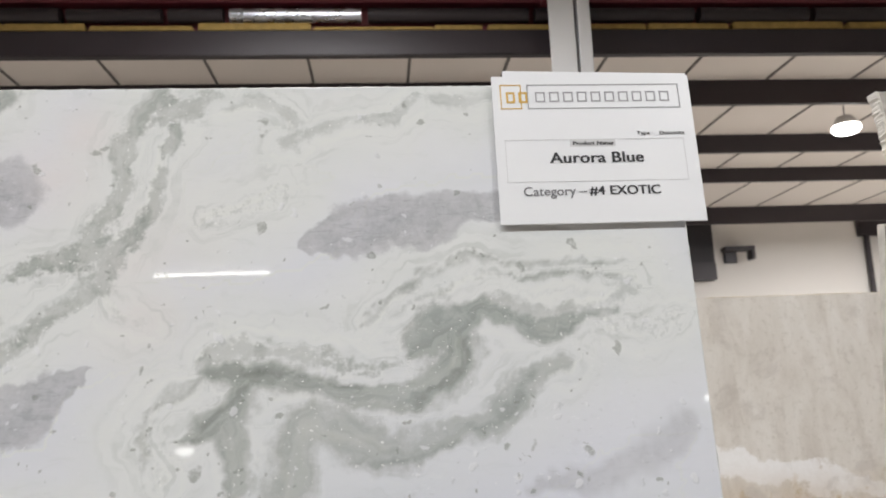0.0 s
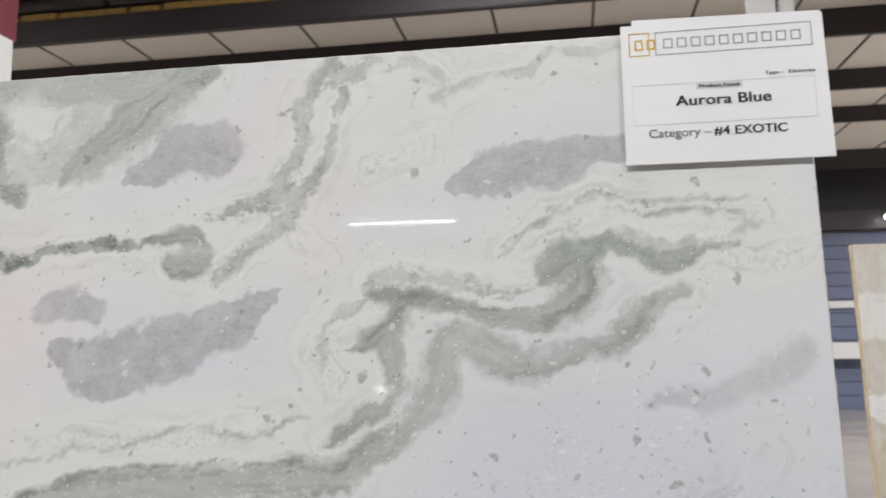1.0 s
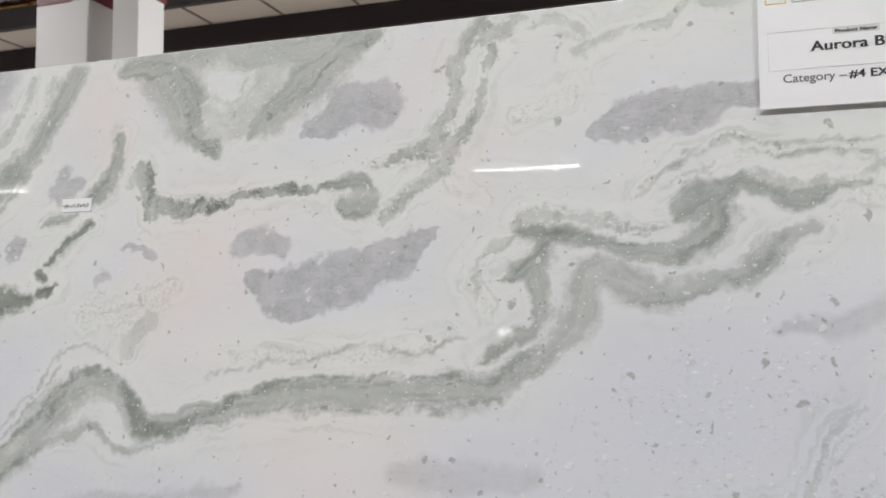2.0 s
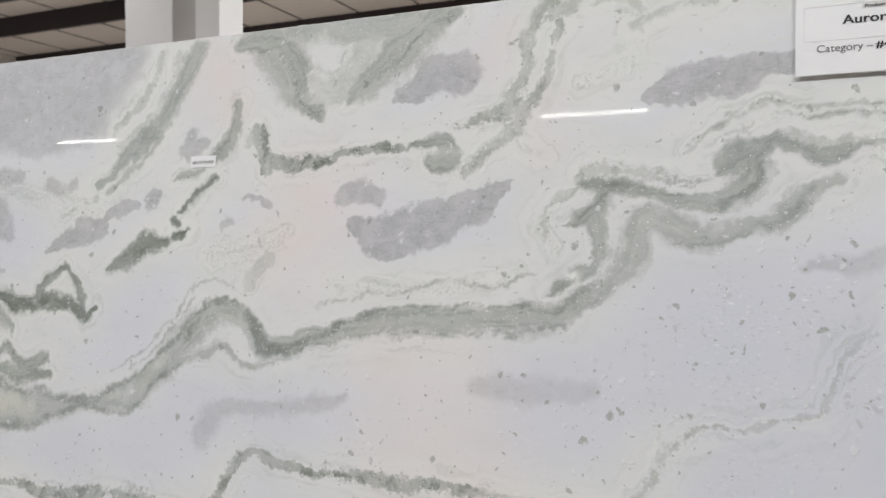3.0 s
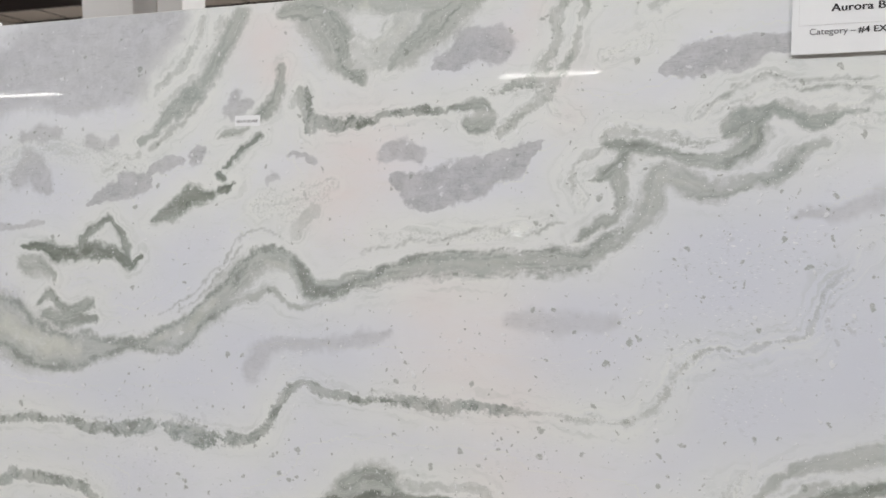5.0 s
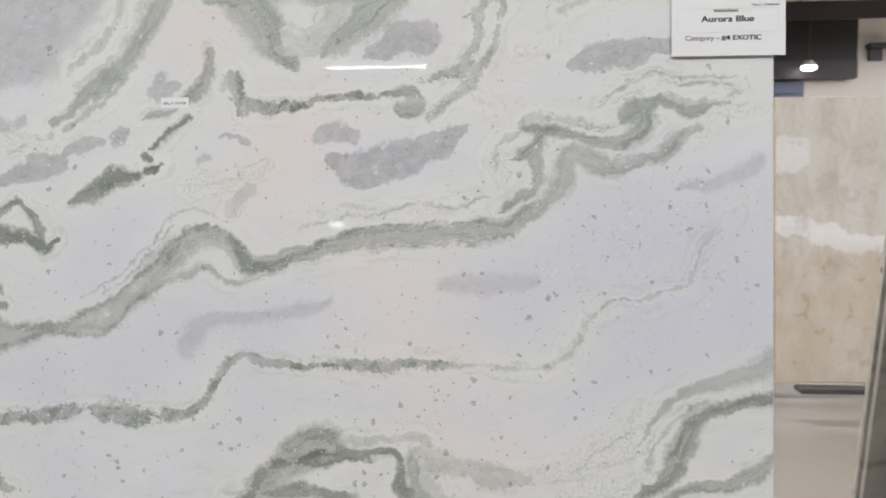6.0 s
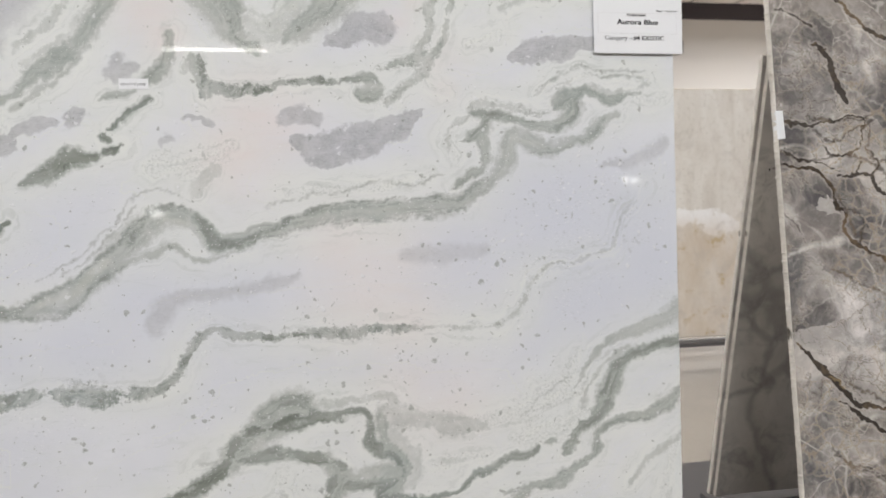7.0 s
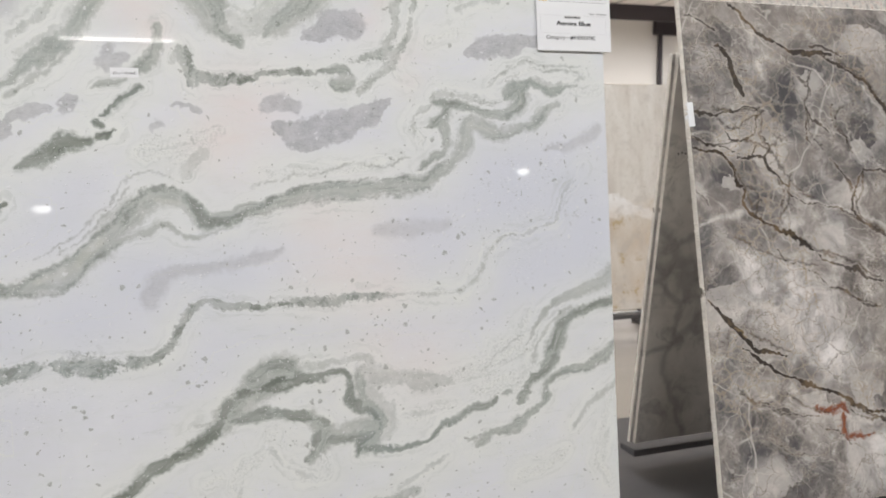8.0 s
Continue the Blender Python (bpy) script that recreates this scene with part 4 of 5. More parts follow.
# ---- materials of the hall ----
CONCRETE = plain("sealed_concrete", (0.33, 0.295, 0.26), 0.2, 0.0, 0.22, 1.3, 0.08, 40.0)
PANEL = plain("ceiling_panel", (0.70, 0.65, 0.60), 0.7, 0.0, 0.10, 0.8)
SEAM = plain("dark_seam", (0.13, 0.12, 0.11), 0.7)
STEEL_DARK = plain("dark_primed_steel", (0.026, 0.019, 0.022), 0.5, 0.0, 0.3, 3.0)
STEEL_RED = plain("maroon_steel", (0.16, 0.03, 0.042), 0.5, 0.0, 0.3, 3.0)
WHITE_STEEL = plain("white_painted_steel", (0.62, 0.61, 0.60), 0.45, 0.0, 0.06, 2.0)
WALL_PAINT = plain("off_white_wall", (0.62, 0.59, 0.55), 0.7, 0.0, 0.08, 0.7)
FOIL = plain("foil_pipe", (0.55, 0.57, 0.62), 0.28, 0.9, 0.25, 9.0)
YELLOW = plain("yellow_insulation", (0.36, 0.24, 0.07), 0.85, 0.0, 0.5, 14.0, 0.3)
RACK = plain("rack_steel", (0.10, 0.095, 0.095), 0.5, 0.3, 0.3, 5.0)
GLOW = glow("lamp_glow", (1.0, 0.97, 0.93), 15.0)
BAY_GLOW = glow("bay_lamp_glow", (1.0, 0.98, 0.95), 10.0)
DARK_GLASS = plain("dark_opening", (0.012, 0.010, 0.012), 0.6, 0.0, 0.3, 2.0)
BLUE_DOOR = plain("blue_grey_door", (0.11, 0.13, 0.21), 0.5, 0.0, 0.15, 2.0)
PAPER = plain("paper", (0.77, 0.78, 0.79), 0.35, 0.0, 0.03, 8.0)
INK = plain("black_ink", (0.025, 0.025, 0.028), 0.6)
INK_GREY = plain("grey_ink", (0.16, 0.16, 0.17), 0.6)
GREY_BAR = plain("grey_print", (0.33, 0.33, 0.34), 0.6)
GOLD = plain("gold_print", (0.62, 0.38, 0.06), 0.5)
HAIRLINE = plain("pale_print", (0.60, 0.60, 0.60), 0.6)

# ---- hall ----
X0, X1, Y0, Y1 = -16.0, 14.0, -21.0, 17.3
tagged(part("floor", box(X0, X1, Y0, Y1, -0.12, 0.0), CONCRETE), "sealed grey-brown concrete floor, slightly glossy and worn", "floor", kind="structure")
bm = box(X0, X1, Y0, Y1, CEIL, CEIL + 0.12)
for i in range(26):
    x = X0 + 0.4 + 1.2 * i
    box(x, x + 0.035, Y0, Y1, CEIL - 0.012, CEIL + 0.01, bm=bm)
for f in bm.faces:
    c = f.calc_center_median()
    f.material_index = 1 if c.z < CEIL + 0.005 and c.z > CEIL - 0.02 and f.calc_area() < 5 and abs(f.normal.y) < 0.5 else 0
tagged(part("ceiling", bm, [PANEL, SEAM]), "beige ceiling panels with dark seams between them", "ceiling", kind="structure")
for name, b in (("wall_north", (X0, X1, Y1, Y1 + 0.2)), ("wall_south", (X0, X1, Y0 - 0.2, Y0)), ("wall_east", (X1, X1 + 0.2, Y0, Y1)), ("wall_west", (X0 - 0.2, X0, Y0, Y1))):
    tagged(part(name, box(*b, 0, CEIL), WALL_PAINT), "plain off-white painted warehouse wall", "wall", kind="structure")


def purlin(y, z0, depth, width=0.07, t=0.02):
    """A channel-shaped roof member along x."""
    profile = [(0, 0), (width, 0), (width, t), (t, t), (t, depth - t), (width, depth - t), (width, depth), (0, depth)]
    bm = bmesh.new()
    a = [bm.verts.new((X0, y + p, z0 + q)) for p, q in profile]
    b = [bm.verts.new((X1, y + p, z0 + q)) for p, q in profile]
    bm.faces.new(a)
    bm.faces.new(b[::-1])
    for k in range(len(a)):
        bm.faces.new((a[k], a[k - 1], b[k - 1], b[k]))
    bmesh.ops.recalc_face_normals(bm, faces=bm.faces)
    return tagged(part("purlin", bm, STEEL_DARK), "dark steel channel under the ceiling panels", "purlin", "purlins", kind="structure")


for y, depth in ((8.4, 0.34), (10.7, 0.30), (12.7, 0.27), (16.0, 0.40), (3.2, 0.3), (1.0, 0.3), (-1.2, 0.3), (-3.4, 0.3), (-8.8, 0.3), (-11.0, 0.3)):
    purlin(y, CEIL - depth, depth)

girder = thing("girder", "maroon steel girder with dark flange, foil pipe and yellow insulation", "girder", pose(0, 5.55, 0), kind="structure")
part("flange", box(X0, X1, -0.02, 0.07, 4.58, 4.82, 0.008), STEEL_DARK, girder, "dark lower flange")
part("web", box(X0, X1, 0.12, 0.16, 4.82, 5.5), STEEL_RED, girder)
part("top_flange", box(X0, X1, 0.0, 0.3, 5.10, 5.30), STEEL_RED, girder)
bm = bmesh.new()
rnd = random.Random(3)
x = -9.0
while x < 8:
    w = rnd.uniform(0.3, 1.2)
    box(x, x + w - 0.05 * rnd.random(), 0.0, 0.1, 4.822, 4.86 + rnd.uniform(0, 0.05), 0.012, bm)
    x += w
part("insulation", bm, YELLOW, girder, "frayed yellow insulation strip")
x = -9.0
while x < 8:
    w = rnd.uniform(0.5, 1.7)
    part("pipe", tube((x, 0.03, 4.985), (x + w - 0.06, 0.03, 4.985), 0.06 + 0.02 * rnd.random()), FOIL if rnd.random() < 0.4 else STEEL_DARK, girder, "foil-wrapped pipe")
    x += w


def column(x, y, width, depth, red_from, closed=False):
    col = thing("column", "white painted steel column with maroon top", "column", pose(x, y, 0), "hall columns", kind="structure")
    t = 0.03
    part("flange", box(-width / 2, -width / 2 + width * (0.68 if closed else 0.62), -depth / 2, -depth / 2 + t, 0, red_from, 0.004), WHITE_STEEL, col)
    part("web", box(-0.02, 0.02, -depth / 2 + t, depth / 2 - t, 0, red_from), WHITE_STEEL, col)
    part("flange", box(width / 2 - width * 0.3, width / 2, -depth / 2 - 0.02, depth / 2 - t, 0, red_from, 0.004), WHITE_STEEL, col)
    part("cap", box(-width / 2, width / 2, -depth / 2, depth / 2, red_from + 0.002, CEIL, 0.004), STEEL_RED, col, "maroon upper end")
    return col


column(1.30, 5.3, 0.36, 0.3, 5.0)
column(-4.96, 3.5, 0.52, 0.3, 3.75, True)
column(-4.36, 3.5, 0.25, 0.3, 3.75, True)

# far side of the hall
door = thing("door_1", "blue-grey roll-up door, shut, under a dark steel header", "door", pose(4.9, 17.28, 0), kind="structure")
for k in range(13):
    part("slat", box(-1.75, 1.75, -0.06, 0, 0.3 * k, 0.3 * k + 0.285, 0.012), BLUE_DOOR, door)
part("header", box(-2.0, 2.85, -0.3, 0, 3.92, 5.3, 0.01), DARK_GLASS, door, "dark steel header")
part("header_beam", box(-2.0, 2.85, -0.34, -0.302, 3.92, 4.35), STEEL_DARK, door, "dark beam")
part("rail", box(-0.1, 1.3, -0.16, -0.064, 2.2, 2.36, 0.01), WHITE_STEEL, door, "white rail")
part("rail", box(-0.6, 1.5, -0.5, -0.064, 1.1, 1.45, 0.02), WHITE_STEEL, door, "pale shelf in front of the door")
bracket = thing("wall_bracket", "dark metal fixture with a short arm on the far wall", "bracket", pose(8.0, 17.28, 0), kind="structure")
part("plate", box(0.1, 0.42, -0.1, -0.002, 4.35, 4.72, 0.02), STEEL_DARK, bracket)
part("arm", box(0.0, 0.75, -0.4, -0.102, 4.62, 4.72, 0.01), STEEL_DARK, bracket)
part("arm_end", box(0.66, 0.75, -0.4, -0.102, 4.4, 4.618, 0.01), STEEL_DARK, bracket)
pipe = thing("downpipe", "dark vertical pipe with a bracket on the wall", "pipe", pose(11.85, 17.2, 0), kind="structure")
part("shaft", tube((0, 0, 0), (0, 0, 5.2), 0.07), STEEL_DARK, pipe)
part("collar", box(-0.2, 1.6, -0.1, 0.1, 4.95, 5.35, 0.02), STEEL_DARK, pipe)

# lamps
def tube_lamp(x, y, z, length, drop):
    lamp = thing("tube_lamp", "white fluorescent batten with a lit tube, hung from the ceiling", "lamp", pose(x, y, z), "tube lamps")
    part("housing", box(-length / 2, length / 2, -0.03, 0.03, 0.05, 0.09, 0.008), WHITE_STEEL, lamp)
    part("tube", tube((-length / 2, 0, 0), (length / 2, 0, 0), 0.014), GLOW, lamp, "lit tube")
    for sx in (-0.4, 0.4):
        part("hanger", tube((sx * length, 0, 0.09), (sx * length, 0, drop), 0.006, 8), RACK, lamp)
    return lamp


def bay_lamp(x, y, z, r, watts=0.0):
    lamp = thing("bay_lamp", "round white high-bay lamp, lit, hung from the ceiling", "lamp", pose(x, y, z), "bay lamps")
    bm = bmesh.new()
    bmesh.ops.create_uvsphere(bm, u_segments=20, v_segments=10, radius=r, matrix=Matrix.Diagonal((1, 1, 0.45, 1)))
    part("diffuser", bm, BAY_GLOW, lamp, "lit diffuser")
    bm = bmesh.new()
    bmesh.ops.create_cone(bm, cap_ends=True, segments=20, radius1=r * 1.02, radius2=r * 0.5, depth=r * 0.7, matrix=Matrix.Translation((0, 0, r * 0.55)))
    part("reflector", bm, WHITE_STEEL, lamp)
    part("hanger", tube((0, 0, r * 0.8), (0, 0, CEIL - z), 0.008, 8), RACK, lamp)
    if watts:
        ceiling_lamp(x, y, z - r * 0.5, watts, r * 2, r * 2)
    return lamp


tube_lamp(-1.95, -5.95, 3.79, 1.05, CEIL - 3.79)
tube_lamp(-8.62, -5.80, 3.79, 1.05, CEIL - 3.79)
bay_lamp(-3.85, -13.1, 3.0, 0.16)
bay_lamp(6.53, -15.0, 3.79, 0.18)
bay_lamp(6.35, 9.15, 5.05, 0.2, 420)
bay_lamp(6.5, 16.6, 4.13, 0.17)


# added fill light, a lit panel kept out of every view and reflection
def fill_panel(x, y, watts):
    lamp = thing("fill_panel", "flat white fill-light panel under the ceiling, added out of view", "lamp", pose(x, y, CEIL - 0.42), "panel lamps")
    part("housing", box(-0.8, 0.8, -0.22, 0.22, 0.02, 0.42, 0.01), WHITE_STEEL, lamp)
    part("diffuser", box(-0.76, 0.76, -0.18, 0.18, 0.0, 0.02), GLOW, lamp, "lit diffuser")
    ceiling_lamp(x, y, CEIL - 0.44, watts)


# added fill positions; the last one brightens the beige slab
for x, y, k in ((-4.6, -3.8, 0.76), (-0.9, -3.8, 0.64), (2.8, -3.8, 0.64), (-8.6, 1.6, 1.1), (-1.0, 3.4, 0.9), (2.5, 0.5, 0.29)):
    fill_panel(x, y, k * FILL_W)
# three added bay lamps, unseen, that fill the far hall and ceiling with light
for x, y in ((9.6, 8.6), (11.0, 12.6), (-9.5, 9.0)):
    bay_lamp(x, y, 5.05, 0.2, 430)

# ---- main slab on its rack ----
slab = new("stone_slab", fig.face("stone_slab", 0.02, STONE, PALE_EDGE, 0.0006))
slab.matrix_world = SLAB
tagged(slab, "polished white dolomite slab with green and grey veins, leaning on a rack", "stone slab")


def rack(name, x0, x1, yc, top, base=0.10, half=0.42, over=0.0):
    """An A-frame: two feet, sloping posts and a ridge."""
    r = thing(name, "dark steel A-frame rack that carries stone slabs", "rack", pose(0, yc, 0), "slab racks")
    for x in (x0, (x0 + x1) / 2, x1):
        part("foot", box(x - 0.04, x + 0.04, -half, half, 0, 0.05, 0.006), RACK, r)
        for s in (-1, 1):
            part("post", tube((x, s * 0.16, base), (x, s * 0.03, top), 0.03, 10), RACK, r)
    for s in (-1, 1):
        for x in (x0, x1):
            part("stub", tube((x, s * (half - 0.06), 0.05), (x, s * (half - 0.06), base - 0.03), 0.02, 8), RACK, r)
        part("ledge", box(x0 - over, x1 + over, min(s * half, s * (half - 0.12)), max(s * half, s * (half - 0.12)), base - 0.03, base, 0.004), RACK, r)
    part("ridge", box(x0, x1, -0.04, 0.04, top - 0.06, top, 0.004), RACK, r)
    return r


rack("slab_rack", -2.9, -0.25, 0.10, 1.75, 0.105, 0.36)

for x, w, h in ((-2.391, 0.034, 0.014), (-2.499, 0.018, 0.008)):
    chip = new("foam_chip", mesh_from("foam_chip", box(-w / 2, w / 2, 0.003, 0.016, 0, h, 0.003), PAPER))
    chip.matrix_world = SLAB @ pose(x, 0, 0.0015, 0, 4, 8)
    tagged(chip, "small white foam scrap on the slab's top edge", "scrap", "foam scraps")

# ---- paper sign in its sleeve ----
sign = thing("paper_sign", "white printed paper sign taped to the slab's upper corner", "sign", SLAB @ pose(-0.2486, -0.003, -0.2025))
SW, SH = 0.276, 0.212
part("backing_sheet", box(0.012, SW - 0.006, -0.0035, -0.002, 0.010, SH + 0.010), PAPER, sign, at=pose(0, 0, 0, 0, 1.2, 0))
part("sheet", box(0, SW, -0.0062, -0.0042, 0, SH, 0.0006), PAPER, sign, "white paper sheet")


def rect(name, x0, x1, z0, z1, mat, lift=0.0):
    return part(name, box(x0, x1, -0.0068 - lift, -0.0064 - lift, z0, z1), mat, sign)


def frame_rect(x0, x1, z0, z1, w, mat):
    for b in ((x0, x1, z0, z0 + w), (x0, x1, z1 - w, z1), (x0, x0 + w, z0 + w, z1 - w), (x1 - w, x1, z0 + w, z1 - w)):
        rect("printed_line", *b, mat)


def words(text, x, z, height, mat, bold=0.0, align="LEFT", squeeze=1.0):
    """Printed words; bold ones are struck three times side by side."""
    cu = bpy.data.curves.new("lettering", "FONT")
    cu.body, cu.size, cu.align_x = text, height * 1.38, align
    cu.offset, cu.space_character = 0.3 * bold, 1.0 + 60 * bold
    tmp = new("tmp", cu)
    flat = bpy.data.meshes.new_from_object(tmp.evaluated_get(bpy.context.evaluated_depsgraph_get()))
    bpy.data.objects.remove(tmp)
    bm = bmesh.new()
    for k, dx in enumerate((-bold, 0.0, bold) if bold else (0.0,)):
        old = len(bm.verts)
        bm.from_mesh(flat)
        bm.verts.ensure_lookup_table()
        for v in bm.verts[old:]:
            v.co.x = v.co.x * squeeze + dx
            v.co.z += 0.00008 * k
    return part("lettering", bm, mat, sign, "printed words", pose(x, -0.0070, z, 90))


# header mark as plain shapes: gold box and hollow letter-sized blocks
frame_rect(0.048, SW - 0.016, 0.163, 0.199, 0.0013, GREY_BAR)
frame_rect(0.011, 0.040, 0.163, 0.199, 0.0014, GOLD)
for x in (0.019, 0.036):
    frame_rect(x, x + 0.012, 0.172, 0.188, 0.0026, GOLD)
for i in range(10):
    x = 0.059 + i * 0.0192
    frame_rect(x, x + 0.0135, 0.173, 0.188, 0.0019, GREY_BAR)
frame_rect(0.013, SW - 0.018, 0.058, 0.118, 0.0005, HAIRLINE)
rect("printed_block", 0.101, 0.163, 0.1075, 0.1175, HAIRLINE, -0.0003)
words("Product Name", 0.132, 0.1095, 0.0055, INK, 0.00025, "CENTER", 1.2)
words("Type -   Dolomite", 0.260, 0.1235, 0.0052, INK, 0.0001, "RIGHT", 1.25)
words("Aurora Blue", 0.136, 0.0845, 0.0155, INK, 0.00055, "CENTER", 1.16)
words("Category \u2013", 0.117, 0.0390, 0.0128, INK_GREY, 0.0001, "RIGHT", 1.05)
words("#4 EXOTIC", 0.121, 0.0390, 0.0128, INK, 0.0004, "LEFT", 1.08)

# small stock label with scribbled marks
tag_ = thing("stock_label", "small white sticker with black handwritten marks", "label", SLAB @ pose(-1.561, -0.0005, -0.313))
part("sticker", box(0, 0.074, -0.001, 0, 0, 0.027), PAPER, tag_)
rnd = random.Random(8)
for row, z in enumerate((0.0075,)):
    for k in range(17):
        x = 0.004 + 0.0039 * k
        part("pen_mark", box(x, x + rnd.uniform(0.0007, 0.0018), -0.0016, -0.0012, z + rnd.uniform(0, 0.003), z + rnd.uniform(0.006, 0.0095)), INK, tag_)


# ---- neighbouring rack: dark slab pair seen from its end ----
def dark_stone(name):
    n = Nodes(name)
    c = n.coord()
    band, patch, pink, blue = split(n, "figure")
    tone, seam, along, ptone = split(n, "flow")
    vein_in = split(n, "look")[3]
    warp = n.mix(0.14, c, n.noise(c, 3.5, 5.0, color=True))
    cloud = n.noise(warp, 5.0, 9.0, 0.66, 1.0)
    big = n.noise(c, 2.4, 4.0, 0.55, 0.8)
    fine = n.noise(c, 70.0, 4.0, 0.7)
    col = n.ramp(cloud, [(0.35, (0.075, 0.07, 0.068)), (0.44, (0.18, 0.163, 0.15)), (0.53, (0.40, 0.365, 0.335)), (0.62, (0.78, 0.74, 0.70))])
    mottle = n.noise(warp, 13.0, 8.0, 0.74, 0.8)
    col = n.mix(n.step(mottle, 0.35, 0.68, 0.45, 0.75), col, n.ramp(mottle, [(0.38, (0.10, 0.092, 0.087)), (0.53, (0.35, 0.315, 0.285)), (0.66, (0.74, 0.69, 0.64))]))
    col = n.mix(n.math("MULTIPLY", n.step(big, 0.48, 0.62), 0.5), col, (0.125, 0.122, 0.122))
    col = n.mix(n.math("MULTIPLY", blue, n.step(cloud, 0.35, 0.6, 1.0, 0.5), clamp=True), col, (0.075, 0.08, 0.09))
    col = n.mix(n.math("MULTIPLY", pink, n.step(cloud, 0.3, 0.6, 0.5, 1.0)), col, n.mix(n.step(cloud, 0.35, 0.65), (0.36, 0.335, 0.32), (0.86, 0.83, 0.80)))
    crisp = n.noise(warp, 34.0, 7.0, 0.7, 1.1)
    col = n.mix(n.step(crisp, 0.47, 0.36, 0.0, 0.3), col, (0.10, 0.093, 0.088))
    col = n.mix(n.step(crisp, 0.55, 0.68, 0.0, 0.3), col, (0.72, 0.68, 0.63))
    # clasts of their own grey, rounded and drawn out
    v = n.node("ShaderNodeTexVoronoi", Vector=n.mix(0.22, n.mapped((1.0, 1, 1.35), (0, radians(35), 0)), n.noise(c, 4.0, 5.0, 0.6, color=True)), Scale=6.5)
    pick = n.node("ShaderNodeSeparateColor", Color=v.outputs["Color"]).outputs[0]
    clast = n.ramp(pick, [(0.15, (0.075, 0.072, 0.074)), (0.45, (0.20, 0.18, 0.168)), (0.7, (0.36, 0.33, 0.305)), (0.95, (0.58, 0.545, 0.51))])
    col = n.mix(n.math("MULTIPLY", n.step(v.outputs["Distance"], 0.75, 0.3), n.step(pink, 0.1, 0.7, 0.6, 0.1)), col, clast)
    # pale hair veins in three sizes
    for scale, bend, thick, keep, amount in ((2.6, 0.30, 0.012, 0.42, 0.6), (5.0, 0.3, 0.014, 0.46, 0.5), (9.0, 0.18, 0.02, 0.48, 0.4)):
        w = n.node("ShaderNodeTexVoronoi", Vector=n.mix(bend, c, n.noise(c, scale * 0.8, 3.0, 0.5, color=True)), Scale=scale)
        w.feature = "DISTANCE_TO_EDGE"
        line = n.math("MULTIPLY", n.step(w.outputs["Distance"], thick, 0.0), n.step(n.noise(n.mapped((1, 1, 1), loc=(scale, 0, 0)), 3.0, 3.0), keep, keep + 0.14))
        col = n.mix(n.math("MULTIPLY", line, amount), col, (0.66, 0.62, 0.57))
    # brown-black cracks
    thread = n.math("MULTIPLY", seam, n.step(fine, 0.35, 0.55, 0.5, 1.0))
    v = n.node("ShaderNodeTexVoronoi", Vector=n.mix(0.26, c, n.noise(n.mapped((1, 1, 1), loc=(3, 1, 2)), 5.0, 7.0, 0.68, color=True)), Scale=7.5)
    v.feature = "DISTANCE_TO_EDGE"
    thick = n.math("MULTIPLY", n.step(v.outputs["Distance"], 0.021, 0.003), n.step(n.noise(c, 3.1, 3.0), 0.50, 0.6))
    umber = n.mix(n.step(fine, 0.4, 0.6), (0.03, 0.024, 0.018), (0.12, 0.09, 0.06))
    col = n.mix(n.math("MULTIPLY", thick, 0.6), col, umber)
    # thin branching cracks, tan and umber, thickest in swarms
    for scale, wide, lo, tint in ((4.2, 0.012, 0.47, (0.10, 0.075, 0.05)), (11.0, 0.026, 0.49, (0.05, 0.04, 0.032)), (17.0, 0.034, 0.51, (0.26, 0.19, 0.11))):
        w = n.node("ShaderNodeTexVoronoi", Vector=n.mix(0.9 / scale, n.mapped((1.0, 1, 1.25), (0, radians(38), 0), loc=(scale, 0, 2)), n.noise(c, scale * 1.1, 7.0, 0.7, color=True)), Scale=scale)
        w.feature = "DISTANCE_TO_EDGE"
        swarm = n.step(n.noise(n.mapped((1, 1, 1), loc=(1, scale, 0)), 2.6, 4.0, 0.6), lo, lo + 0.1)
        col = n.mix(n.math("MULTIPLY", n.step(w.outputs["Distance"], wide * 2.2, wide), n.math("MULTIPLY", swarm, 0.35)), col, (0.58, 0.53, 0.47))
        col = n.mix(n.math("MULTIPLY", n.step(w.outputs["Distance"], wide, wide * 0.3), n.math("MULTIPLY", swarm, 0.55)), col, tint)
    edge = n.noise(c, 40.0, 6.0, 0.72)
    col = n.mix(n.math("MULTIPLY", vein_in, n.step(edge, 0.35, 0.6, 0.3, 0.95)), col, (0.70, 0.665, 0.62))
    lit = n.step(n.math("ADD", band, n.math("MULTIPLY", n.math("SUBTRACT", edge, 0.5), 2.2)), -0.75, -0.2)
    col = n.mix(n.math("MULTIPLY", lit, n.math("MULTIPLY", tone, 0.35)), col, (0.50, 0.46, 0.42))
    bf = n.step(n.math("ADD", band, n.math("MULTIPLY", n.math("SUBTRACT", edge, 0.5), 1.0)), -0.05, 0.2)
    vein = n.mix(n.step(n.noise(c, 9.0, 4.0), 0.45, 0.62), (0.035, 0.028, 0.023), (0.16, 0.115, 0.07))
    col = n.mix(n.math("MULTIPLY", bf, tone), col, vein)
    pf = n.step(n.math("ADD", patch, n.math("MULTIPLY", n.math("SUBTRACT", edge, 0.5), 3.4)), 0.0, 0.9)
